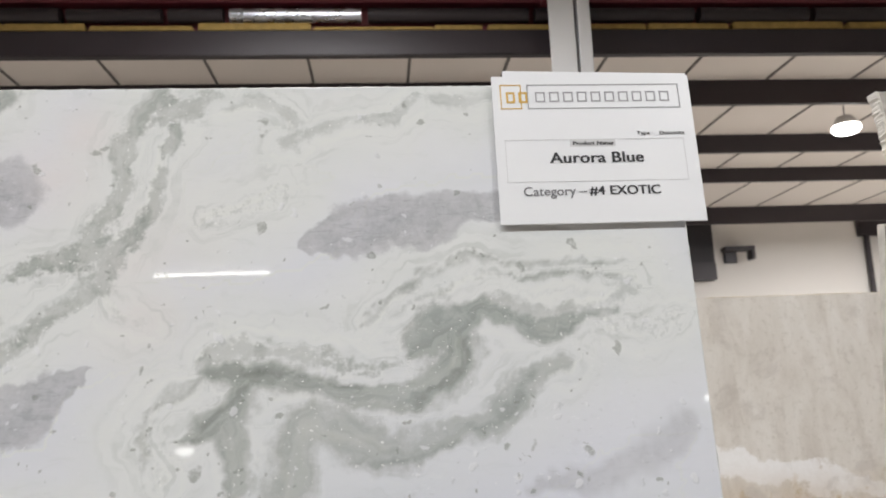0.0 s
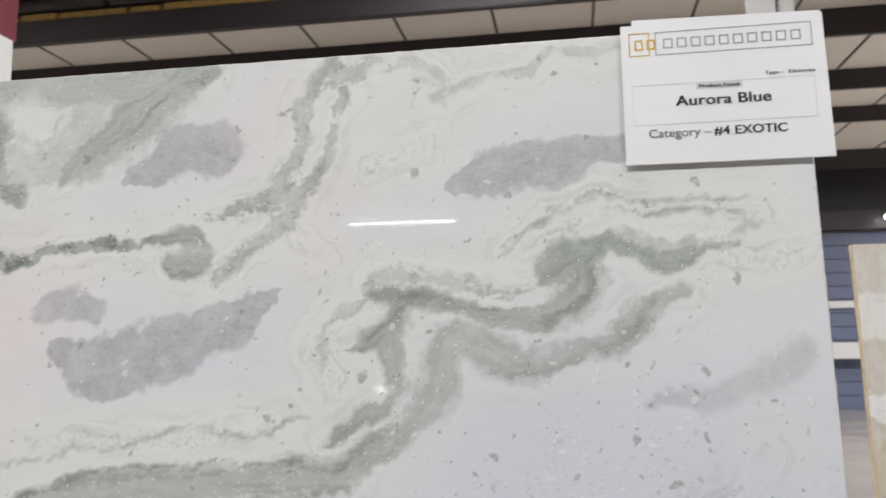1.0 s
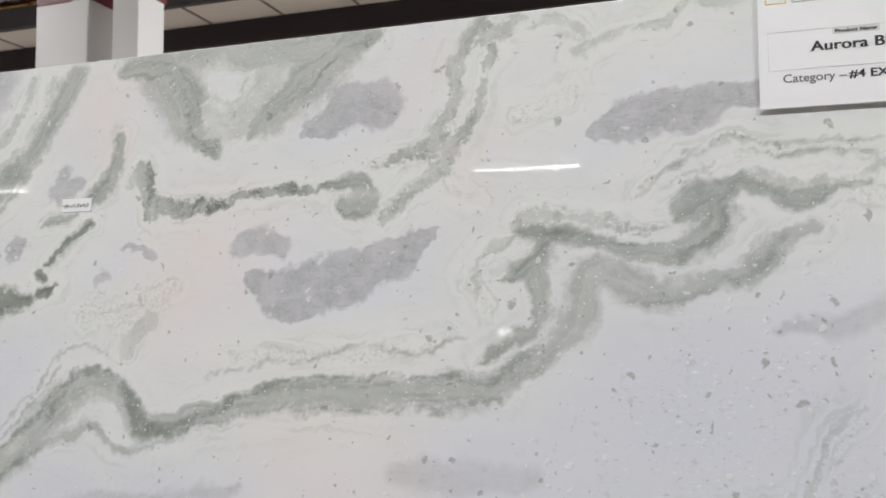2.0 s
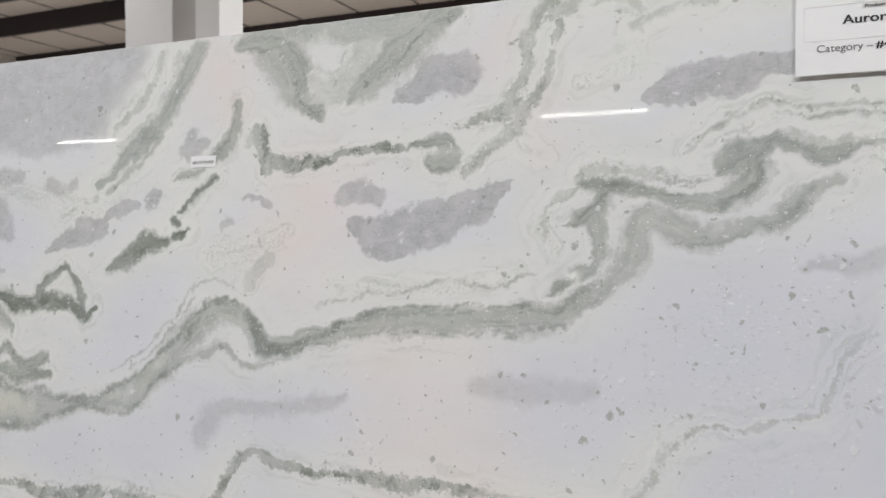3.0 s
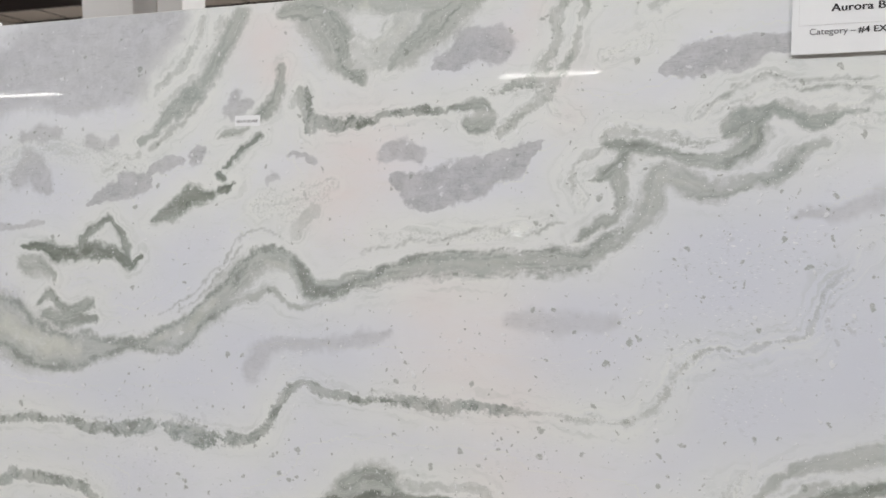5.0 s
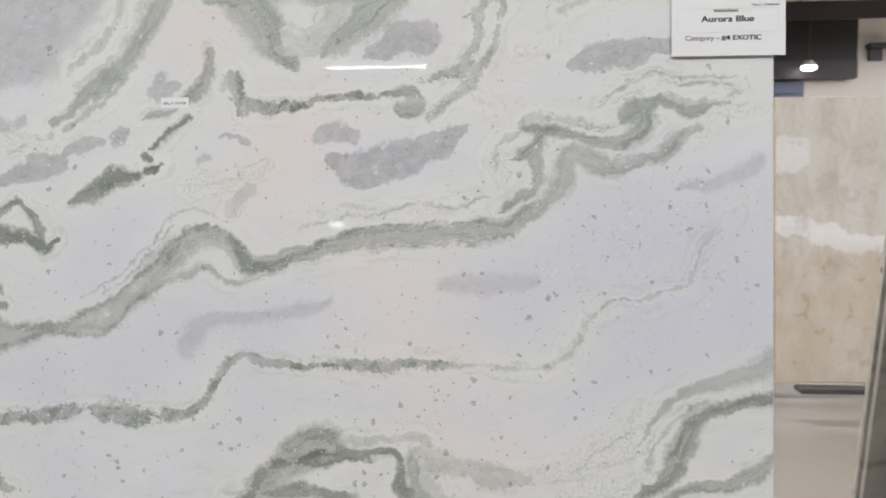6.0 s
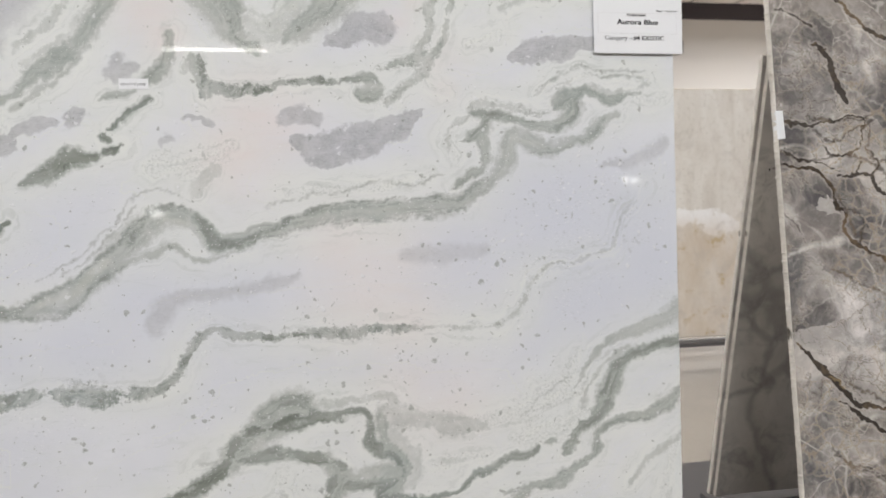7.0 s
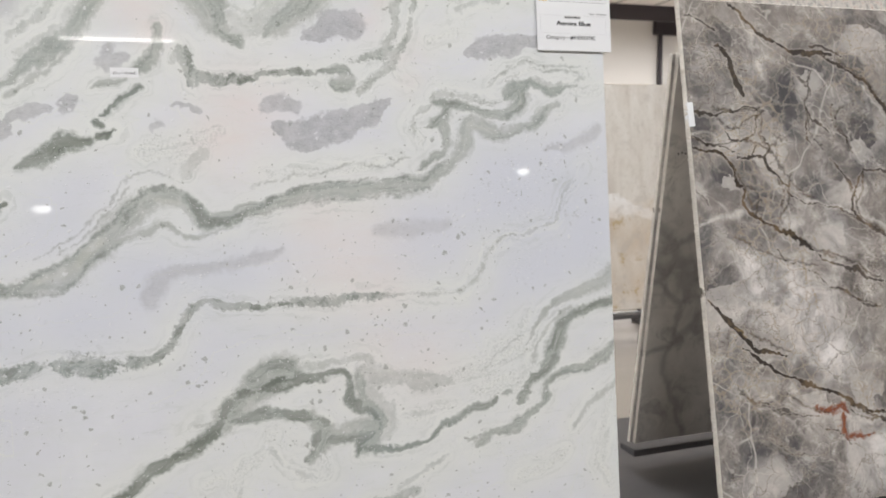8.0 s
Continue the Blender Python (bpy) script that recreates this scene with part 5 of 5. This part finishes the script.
    col = n.mix(n.math("MULTIPLY", pf, ptone), col, n.mix(n.step(ptone, 0.55, 0.9), (0.36, 0.27, 0.15), n.mix(n.step(edge, 0.35, 0.65), (0.15, 0.04, 0.022), (0.30, 0.12, 0.065))))
    col = n.mix(n.math("MULTIPLY", thread, 0.85), col, vein)
    n.bump(n.math("ADD", thick, bf), 0.05, 0.001)
    return n.finish(col, n.math("ADD", n.math("MULTIPLY", fine, 0.03), 0.015))


CREAM_EDGE = sawn_edge("cream_sawn_edge", (0.72, 0.68, 0.61), (0.10, 0.085, 0.06))
DARK_STONE = dark_stone("dark_marble")
NX, NLEAN = 0.355, -10.0
fig2 = Figure(2.6, 1.89, 0.004)
draw = fig2.draw
draw("g", .95, [(-2.585, -1.103, 0.005), (-2.541, -1.147, 0.008), (-2.486, -1.202, 0.010), (-2.431, -1.258, 0.012), (-2.397, -1.291, 0.012), (-2.323, -1.302, 0.007), (-2.262, -1.325, 0.004)])
draw("g", .95, [(-2.470, -1.275, 0.004), (-2.401, -1.322, 0.007), (-2.331, -1.370, 0.008), (-2.257, -1.398, 0.008), (-2.184, -1.437, 0.008), (-2.083, -1.473, 0.008), (-2.005, -1.502, 0.009), (-1.955, -1.536, 0.007), (-1.827, -1.578, 0.006)])
draw("g", .85, [(-2.006, -1.509, 0.005), (-1.930, -1.554, 0.005), (-1.812, -1.617, 0.006)])
draw("g", .7, [(-2.007, -1.519, 0.004), (-1.947, -1.579, 0.004), (-1.824, -1.600, 0.004)])
draw("g", .8, [(-2.583, -0.060, 0.004), (-2.524, -0.074, 0.005), (-2.465, -0.103, 0.005)])
draw("g", .9, [(-2.459, -0.156, 0.005), (-2.426, -0.197, 0.012), (-2.394, -0.250, 0.012), (-2.380, -0.303, 0.012), (-2.353, -0.360, 0.009)])
draw("g", .7, [(-2.381, -0.249, 0.004), (-2.327, -0.265, 0.004)])
draw("g", .9, [(-2.391, 0.007, 0.004), (-2.333, -0.045, 0.007), (-2.263, -0.106, 0.007), (-2.164, -0.153, 0.007), (-2.086, -0.177, 0.011), (-2.005, -0.179, 0.013), (-1.924, -0.190, 0.007)])
draw("g", .8, [(-2.029, -0.149, 0.005), (-1.948, -0.162, 0.006), (-1.870, -0.205, 0.004)])
draw("g", .9, [(-1.980, -0.196, 0.005), (-1.874, -0.238, 0.006), (-1.793, -0.271, 0.007), (-1.741, -0.315, 0.009), (-1.704, -0.360, 0.011), (-1.654, -0.428, 0.010)])
draw("g", .85, [(-2.606, -0.399, 0.007), (-2.524, -0.419, 0.006), (-2.425, -0.415, 0.005), (-2.309, -0.402, 0.005), (-2.307, -0.451, 0.004), (-2.320, -0.493, 0.004), (-2.385, -0.514, 0.005), (-2.434, -0.503, 0.005), (-2.456, -0.472, 0.004), (-2.478, -0.451, 0.004)])
draw("g", .85, [(-2.593, -0.502, 0.004), (-2.524, -0.534, 0.005), (-2.463, -0.541, 0.004), (-2.391, -0.566, 0.004)])
draw("g", .95, [(-2.586, -0.554, 0.005), (-2.502, -0.561, 0.008), (-2.457, -0.597, 0.006), (-2.424, -0.639, 0.005), (-2.416, -0.681, 0.005), (-2.384, -0.724, 0.006), (-2.393, -0.759, 0.006), (-2.343, -0.809, 0.006), (-2.270, -0.843, 0.006), (-2.195, -0.868, 0.009), (-2.146, -0.902, 0.008), (-2.097, -0.937, 0.006)])
draw("g", .9, [(-2.406, -0.583, 0.005), (-2.329, -0.578, 0.006), (-2.291, -0.578, 0.007), (-2.283, -0.621, 0.008), (-2.236, -0.665, 0.006), (-2.189, -0.708, 0.005)])
draw("g", .85, [(-2.291, -0.578, 0.007), (-2.260, -0.536, 0.005), (-2.294, -0.493, 0.004)])
draw("g", .8, [(-2.324, -0.536, 0.005), (-2.342, -0.578, 0.004)])
draw("g", .7, [(-2.237, -0.675, 0.004), (-2.218, -0.729, 0.004), (-2.239, -0.802, 0.004)])
draw("g", .8, [(-2.203, -0.719, 0.004), (-2.156, -0.759, 0.004), (-2.024, -0.778, 0.004), (-1.917, -0.804, 0.005), (-1.866, -0.839, 0.006), (-1.718, -0.908, 0.008)])
draw("g", .85, [(-1.864, -0.718, 0.006), (-1.891, -0.772, 0.006), (-1.865, -0.835, 0.008)])
draw("g", .8, [(-1.866, -0.729, 0.005), (-1.846, -0.685, 0.005), (-1.798, -0.641, 0.005), (-1.697, -0.644, 0.005)])
draw("g", .8, [(-1.988, -0.594, 0.004), (-1.926, -0.650, 0.005), (-1.877, -0.706, 0.006)])
draw("g", .8, [(-2.078, -0.440, 0.005), (-2.087, -0.516, 0.004), (-2.063, -0.545, 0.004)])
draw("g", .8, [(-2.059, -0.396, 0.005), (-2.038, -0.451, 0.005), (-1.975, -0.495, 0.005)])
draw("g", .7, [(-1.934, -0.384, 0.004), (-1.942, -0.451, 0.004), (-1.882, -0.529, 0.004)])
draw("g", .7, [(-2.124, -0.266, 0.004), (-2.050, -0.319, 0.005), (-2.040, -0.352, 0.004)])
draw("g", .7, [(-2.254, -0.928, 0.004), (-2.207, -0.973, 0.004), (-2.107, -1.022, 0.004), (-2.034, -1.080, 0.004), (-1.929, -1.119, 0.005), (-1.866, -1.167, 0.005), (-1.795, -1.168, 0.004)])
draw("g", .8, [(-2.073, -0.959, 0.005), (-1.998, -1.007, 0.006), (-1.903, -1.023, 0.007), (-1.838, -1.060, 0.006), (-1.777, -1.075, 0.005)])
draw("g", .7, [(-2.487, -1.434, 0.004), (-2.418, -1.472, 0.004), (-2.322, -1.514, 0.004), (-2.223, -1.546, 0.004), (-2.147, -1.562, 0.004)])
draw("g", .8, [(-2.126, -1.610, 0.004), (-2.050, -1.640, 0.004), (-2.014, -1.677, 0.004)])
draw("g", .6, [(-2.360, -1.621, 0.004), (-2.290, -1.671, 0.004), (-2.228, -1.690, 0.004)])
draw("g", .6, [(-2.601, -0.697, 0.004), (-2.558, -0.739, 0.004), (-2.533, -0.781, 0.004)])
draw("c", 0.9, [(-2.189, -0.708, 0.005), (-2.114, -0.747, 0.007), (-2.024, -0.778, 0.010), (-1.903, -0.798, 0.010), (-1.822, -0.830, 0.007), (-1.738, -0.866, 0.008)])
draw("c", 0.7, [(-2.611, -0.837, 0.006), (-2.536, -0.807, 0.015), (-2.441, -0.795, 0.020), (-2.361, -0.791, 0.011)])
draw("c", 0.7, [(-2.577, -1.033, 0.004), (-2.486, -0.978, 0.006), (-2.379, -0.905, 0.004)])
draw("c", 0.6, [(-2.381, -0.249, 0.005), (-2.338, -0.313, 0.007), (-2.261, -0.359, 0.007), (-2.190, -0.380, 0.005)])
draw("c", 0.7, [(-2.094, -0.353, 0.005), (-2.034, -0.418, 0.007), (-2.075, -0.488, 0.007), (-2.024, -0.554, 0.005)])
draw("c", 0.6, [(-2.627, -1.274, 0.004), (-2.510, -1.325, 0.006), (-2.418, -1.432, 0.004), (-2.271, -1.514, 0.007), (-2.115, -1.559, 0.005)])
draw("c", 0.6, [(-2.482, -1.162, 0.011), (-2.354, -1.131, 0.020), (-2.236, -1.213, 0.021), (-2.148, -1.357, 0.014)])
draw("c", 0.8, [(-2.092, -1.161, 0.005), (-2.035, -1.261, 0.007), (-2.018, -1.391, 0.007), (-2.050, -1.472, 0.005)])
draw("c", 0.6, [(-1.832, -1.017, 0.005), (-1.869, -1.211, 0.005), (-1.863, -1.385, 0.005), (-1.921, -1.486, 0.005)])
draw("c", 0.7, [(-2.027, -0.850, 0.005), (-1.916, -0.903, 0.007), (-1.805, -0.979, 0.008)])
draw("c", 0.6, [(-2.588, -0.687, 0.004), (-2.546, -0.739, 0.006), (-2.539, -0.791, 0.006)])
draw("c", 0.7, [(-1.899, -0.217, 0.005), (-1.817, -0.282, 0.008), (-1.731, -0.367, 0.010), (-1.681, -0.428, 0.008)])
draw("c", 0.5, [(-2.442, -1.470, 0.007), (-2.301, -1.547, 0.009), (-2.160, -1.668, 0.007)])
draw("c", 0.7, [(-2.032, -1.495, 0.015), (-2.014, -1.571, 0.017), (-1.895, -1.607, 0.010)])
draw("v", 0.9, [(-2.617, -0.502, 0.0069), (-2.512, -0.534, 0.0053), (-2.410, -0.514, 0.0045), (-2.310, -0.525, 0.0073), (-2.238, -0.569, 0.0056), (-2.220, -0.633, 0.0046)])
draw("v", 0.9, [(-2.598, -0.553, 0.0069), (-2.503, -0.565, 0.0053), (-2.423, -0.629, 0.0044), (-2.382, -0.713, 0.0072), (-2.352, -0.777, 0.0054)])
draw("v", 0.9, [(-2.423, -0.629, 0.0071), (-2.405, -0.692, 0.0053), (-2.322, -0.736, 0.0045), (-2.341, -0.798, 0.0072)])
draw("v", 0.9, [(-2.296, -0.397, 0.0074), (-2.276, -0.451, 0.0055), (-2.295, -0.504, 0.0046), (-2.234, -0.537, 0.0074)])
draw("v", 0.9, [(-2.488, -0.430, 0.0071), (-2.431, -0.472, 0.0054), (-2.353, -0.451, 0.0045), (-2.273, -0.419, 0.0074)])
draw("v", 0.9, [(-2.238, -0.569, 0.0074), (-2.196, -0.655, 0.0056), (-2.148, -0.699, 0.0047), (-2.074, -0.744, 0.0076)])
draw("v", 0.9, [(-2.170, -0.655, 0.0075), (-2.208, -0.761, 0.0056), (-2.242, -0.824, 0.0046)])
draw("v", 0.9, [(-2.043, -0.264, 0.0078), (-2.064, -0.440, 0.0058), (-2.067, -0.505, 0.0048), (-2.023, -0.545, 0.0078)])
draw("v", 0.9, [(-1.894, -0.395, 0.0080), (-1.928, -0.451, 0.0060), (-1.894, -0.507, 0.0050), (-1.860, -0.574, 0.0080)])
draw("v", 0.9, [(-1.902, -0.683, 0.0079), (-1.869, -0.751, 0.0060), (-1.850, -0.829, 0.0050), (-1.741, -0.889, 0.0082)])
draw("v", 0.9, [(-1.812, -0.641, 0.0081), (-1.838, -0.729, 0.0060), (-1.871, -0.773, 0.0050)])
draw("v", 0.9, [(-2.320, -0.831, 0.0072), (-2.195, -0.868, 0.0056), (-2.096, -0.926, 0.0047), (-1.995, -0.985, 0.0077)])
draw("v", 0.9, [(-2.071, -0.938, 0.0076), (-1.940, -0.988, 0.0059), (-1.782, -1.064, 0.0051)])
draw("v", 0.9, [(-2.008, -1.092, 0.0077), (-1.877, -1.145, 0.0060), (-1.796, -1.173, 0.0051)])
draw("v", 0.9, [(-2.450, -0.877, 0.0070), (-2.332, -0.935, 0.0054), (-2.206, -0.963, 0.0046), (-2.078, -1.002, 0.0076)])
draw("v", 0.9, [(-2.415, -1.228, 0.0071), (-2.320, -1.278, 0.0054), (-2.246, -1.305, 0.0046)])
draw("v", 0.9, [(-1.899, -0.217, 0.0081), (-1.792, -0.259, 0.0062), (-1.701, -0.337, 0.0052)])
draw("v", 0.9, [(-2.291, -1.466, 0.0073), (-2.194, -1.523, 0.0056), (-2.093, -1.556, 0.0048)])
draw("v", 0.9, [(-2.497, -0.398, 0.0071), (-2.349, -0.415, 0.0055), (-2.283, -0.397, 0.0046)])
draw("v", 0.9, [(-2.486, -1.424, 0.0070), (-2.395, -1.495, 0.0054), (-2.274, -1.540, 0.0046)])
draw("p", .5, [(-2.146, -0.945, 0.005), (-2.147, -1.019, 0.007), (-2.123, -1.106, 0.006), (-2.112, -1.170, 0.004), (-2.068, -1.248, 0.004), (-2.048, -1.303, 0.004)])
draw("p", .5, [(-2.486, -1.202, 0.007), (-2.429, -1.244, 0.008)])
draw("p", .4, [(-2.092, -0.894, 0.005), (-2.069, -0.927, 0.005)])
draw("p", .4, [(-2.188, -0.698, 0.004), (-2.154, -0.742, 0.004)])
draw("p", 1, [(-2.150, -1.532, 0.016), (-2.090, -1.546, 0.026), (-2.040, -1.535, 0.020), (-2.000, -1.560, 0.012)])
draw("p", 1, [(-2.029, -1.575, 0.020), (-2.046, -1.612, 0.018), (-2.03, -1.640, 0.014)])
draw("p", 1, [(-2.023, -1.650, 0.018), (-1.942, -1.655, 0.016), (-1.885, -1.648, 0.009)])
draw("k", .9, [(-2.326, -1.112, 0.137), (-2.217, -1.057, 0.117), (-2.388, -0.984, 0.091), (-2.128, -1.190, 0.142), (-2.064, -1.323, 0.107), (-1.877, -1.790, 0.097), (-1.877, -1.684, 0.097)])
draw("k", .6, [(-2.517, -0.242, 0.091), (-2.300, -0.205, 0.095), (-2.430, -0.461, 0.069), (-2.478, -0.336, 0.080), (-2.192, -0.847, 0.071), (-1.990, -0.942, 0.073)])
draw("b", .9, [(-1.782, -0.406, 0.102), (-1.752, -0.507, 0.115), (-1.808, -0.608, 0.076), (-2.016, -0.264, 0.087), (-2.159, -0.342, 0.084), (-2.159, -0.451, 0.072), (-1.975, -0.824, 0.073), (-2.042, -0.702, 0.085), (-2.521, -1.077, 0.055)])
draw("b", .8, [(-2.500, -1.322, 0.066), (-2.543, -1.498, 0.087), (-2.469, -1.707, 0.132), (-2.249, -1.759, 0.137), (-2.564, -0.451, 0.056), (-2.502, -0.669, 0.079), (-2.574, -0.891, 0.088), (-1.947, -1.473, 0.048), (-2.309, -0.737, 0.046)])

front = new("stone_slab", fig2.face("dark_slab", 0.022, DARK_STONE, CREAM_EDGE, 0.0016))
FRONT = pose(NX + 2.6, 0.062, 2.03, NLEAN)
front.matrix_world = FRONT
tagged(front, "polished grey-brown marble slab with dark cracks and rust spots, leaning on a rack", "stone slab")


def smooth_back(name):
    n = Nodes(name)
    c = n.coord()
    warp = n.mix(0.2, c, n.noise(c, 2.5, 4.0, color=True))
    v = n.node("ShaderNodeTexVoronoi", Vector=warp, Scale=2.4)
    v.feature = "DISTANCE_TO_EDGE"
    col = n.mix(n.step(n.noise(warp, 2.0, 5.0), 0.35, 0.7), (0.36, 0.335, 0.31), (0.62, 0.585, 0.54))
    col = n.mix(n.math("MULTIPLY", n.step(v.outputs["Distance"], 0.05, 0.0), 0.4), col, (0.09, 0.085, 0.08))
    col = n.mix(n.math("MULTIPLY", n.step(n.noise(warp, 9.0, 7.0, 0.7, 0.8), 0.45, 0.68), 0.6), col, (0.17, 0.16, 0.15))
    return n.finish(col, 0.3)


BACK_STONE = smooth_back("grey_marble_back")


def plain_slab(name, w, h, d, mat, edge, rough=0.003, seed=1):
    """A slab with a worn, uneven rim; its upper left corner at the origin, its face to -y."""
    bm = bmesh.new()
    rnd = random.Random(seed)
    ring = []
    steps_w, steps_h = max(1, int(w / 0.06)), max(1, int(h / 0.06))
    for i in range(steps_w):
        ring.append((w * i / steps_w, 0, 0, -1))
    for i in range(steps_h):
        ring.append((w, -h * i / steps_h, 1, 0))
    for i in range(steps_w):
        ring.append((w - w * i / steps_w, -h, 0, 1))
    for i in range(steps_h):
        ring.append((0, -h + h * i / steps_h, -1, 0))
    rows = []
    for y, inset in ((0, 0.003), (0.003, 0), (d - 0.003, 0), (d, 0.003)):
        row = []
        for x, z, nx, nz in ring:
            k = rnd.uniform(0, rough) + inset
            row.append(bm.verts.new((x - nx * k, y, z + nz * k)))
        rows.append(row)
    m = len(ring)
    bm.faces.new(rows[0])
    bm.faces.new(list(reversed(rows[3])))
    for a, b in zip(rows[:-1], rows[1:]):
        for i in range(m):
            f = bm.faces.new((a[(i + 1) % m], a[i], b[i], b[(i + 1) % m]))
            f.material_index = 1
    bmesh.ops.recalc_face_normals(bm, faces=bm.faces)
    return new(name, mesh_from(name, bm, [mat, edge]))


# rear pair of the same rack, leaning the other way
for k, (dx, dy) in enumerate(((0.0, 0.0), (-0.012, 0.024))):
    rear = plain_slab("stone_slab", 2.4, 1.71, 0.021, BACK_STONE, CREAM_EDGE, 0.0015, 5 + k)
    rear.matrix_world = pose(NX + 0.125 + dx, 0.229 + dy, 1.865, 9.5)
    tagged(rear, "grey marble slab with pale sawn edges, seen from its unlit back", "stone slab", "slabs on the dark rack")
scribble = thing("chalk_mark", "short row of black crayon strokes on the grey slab's back", "mark", pose(NX + 0.125, 0.229, 1.865, 9.5))
rnd = random.Random(31)
for k in range(7):
    x, z = 0.05 + 0.016 * k, -0.40 + rnd.uniform(-0.004, 0.004)
    part("stroke", box(x, x + rnd.uniform(0.004, 0.010), -0.0012, -0.0004, z, z + rnd.uniform(0.006, 0.016)), INK, scribble)
rear = plain_slab("stone_slab", 2.3, 0.3, 0.02, DARK_STONE, CREAM_EDGE, 0.0015, 9)
rear.matrix_world = pose(NX + 0.25, 0.10, 2.10, NLEAN)
tagged(rear, "grey-brown marble slab behind the front one, its top edge showing", "stone slab", "slabs on the dark rack")
dark_rack = rack("slab_rack", NX + 0.75, NX + 2.2, 0.14, 1.6, 0.14, 0.5, 0.62)
part("base_plate", box(0.05, 2.9, -0.25, 1.1, 0.0, 0.018, 0.004), RACK, dark_rack, "dark steel base plate")

# ---- row behind: beige slab ----
def beige_stone():
    n = Nodes("beige_quartzite")
    c = n.coord()
    up = n.mapped((3.0, 1, 1.0))
    cloud = n.noise(up, 2.4, 7.0, 0.65, 0.6)
    fine = n.noise(c, 30.0, 5.0, 0.7)
    col = n.ramp(cloud, [(0.28, (0.60, 0.55, 0.49)), (0.5, (0.72, 0.68, 0.62)), (0.72, (0.80, 0.77, 0.72))])
    col = n.mix(n.math("MULTIPLY", n.step(fine, 0.5, 0.75), 0.4), col, (0.38, 0.33, 0.26))
    xyz = n.node("ShaderNodeSeparateXYZ", Vector=c)
    px, pz = xyz.outputs[0], xyz.outputs[2]
    ragged = n.math("MULTIPLY", n.math("SUBTRACT", n.noise(c, 5.0, 6.0, 0.62), 0.5), 0.30)
    # white seam that slopes down, thicker at the near end
    mid = n.math("ADD", n.math("MULTIPLY", px, -0.22), n.math("ADD", ragged, -0.80))
    off = n.math("ABSOLUTE", n.math("SUBTRACT", pz, mid))
    white = n.step(n.math("ADD", off, n.math("MULTIPLY", px, 0.02)), 0.085, 0.06)
    # white cloud near the edge
    dx, dz = n.math("SUBTRACT", px, 0.08), n.math("ADD", pz, 0.36)
    blot = n.math("ADD", n.math("MULTIPLY", dx, dx), n.math("MULTIPLY", n.math("MULTIPLY", dz, dz), 1.6))
    cloudlet = n.step(n.math("ADD", blot, n.math("MULTIPLY", ragged, 0.22)), 0.024, 0.015)
    col = n.mix(n.math("MULTIPLY", n.math("MAXIMUM", white, n.math("MULTIPLY", cloudlet, 0.8)), n.step(fine, 0.3, 0.6, 1.0, 0.85)), col, (0.91, 0.90, 0.89))
    low = n.step(pz, -0.85, -1.1)
    col = n.mix(n.math("MULTIPLY", low, n.step(n.noise(c, 3.0, 5.0, 0.6), 0.3, 0.7, 0.25, 0.8)), col, (0.60, 0.50, 0.385))
    gold = n.math("MULTIPLY", n.step(n.noise(c, 7.0, 5.0, 0.65), 0.56, 0.66), low)
    col = n.mix(n.math("MULTIPLY", gold, 0.6), col, (0.45, 0.31, 0.12))
    grey = n.step(n.noise(n.mapped((1.0, 1, 1.0), loc=(4, 0, 1)), 4.5, 6.0, 0.66, 0.5), 0.53, 0.66, 0.0, 0.4)
    col = n.mix(grey, col, (0.50, 0.455, 0.41))
    return n.finish(col, 0.14)


beige = plain_slab("stone_slab", 2.86, 1.80, 0.045, beige_stone(), sawn_edge("beige_sawn_edge", (0.52, 0.43, 0.28), (0.2, 0.15, 0.08)), 0.002, 12)
beige.matrix_world = pose(1.07, 3.05, 2.04, -5.0)
tagged(beige, "beige quartzite slab with white and golden streaks on a far rack", "stone slab")
rack("slab_rack", 2.4, 3.4, 3.17, 1.7, 0.225, 0.36, 1.2)

tape = plain_slab("edge_tape", 0.026, 0.09, 0.024, PAPER, PAPER, 0.0005, 21)
tape.matrix_world = FRONT @ pose(-2.6025, -0.001, -0.38)
tagged(tape, "strip of white tape wrapped round the dark slab's edge", "tape")
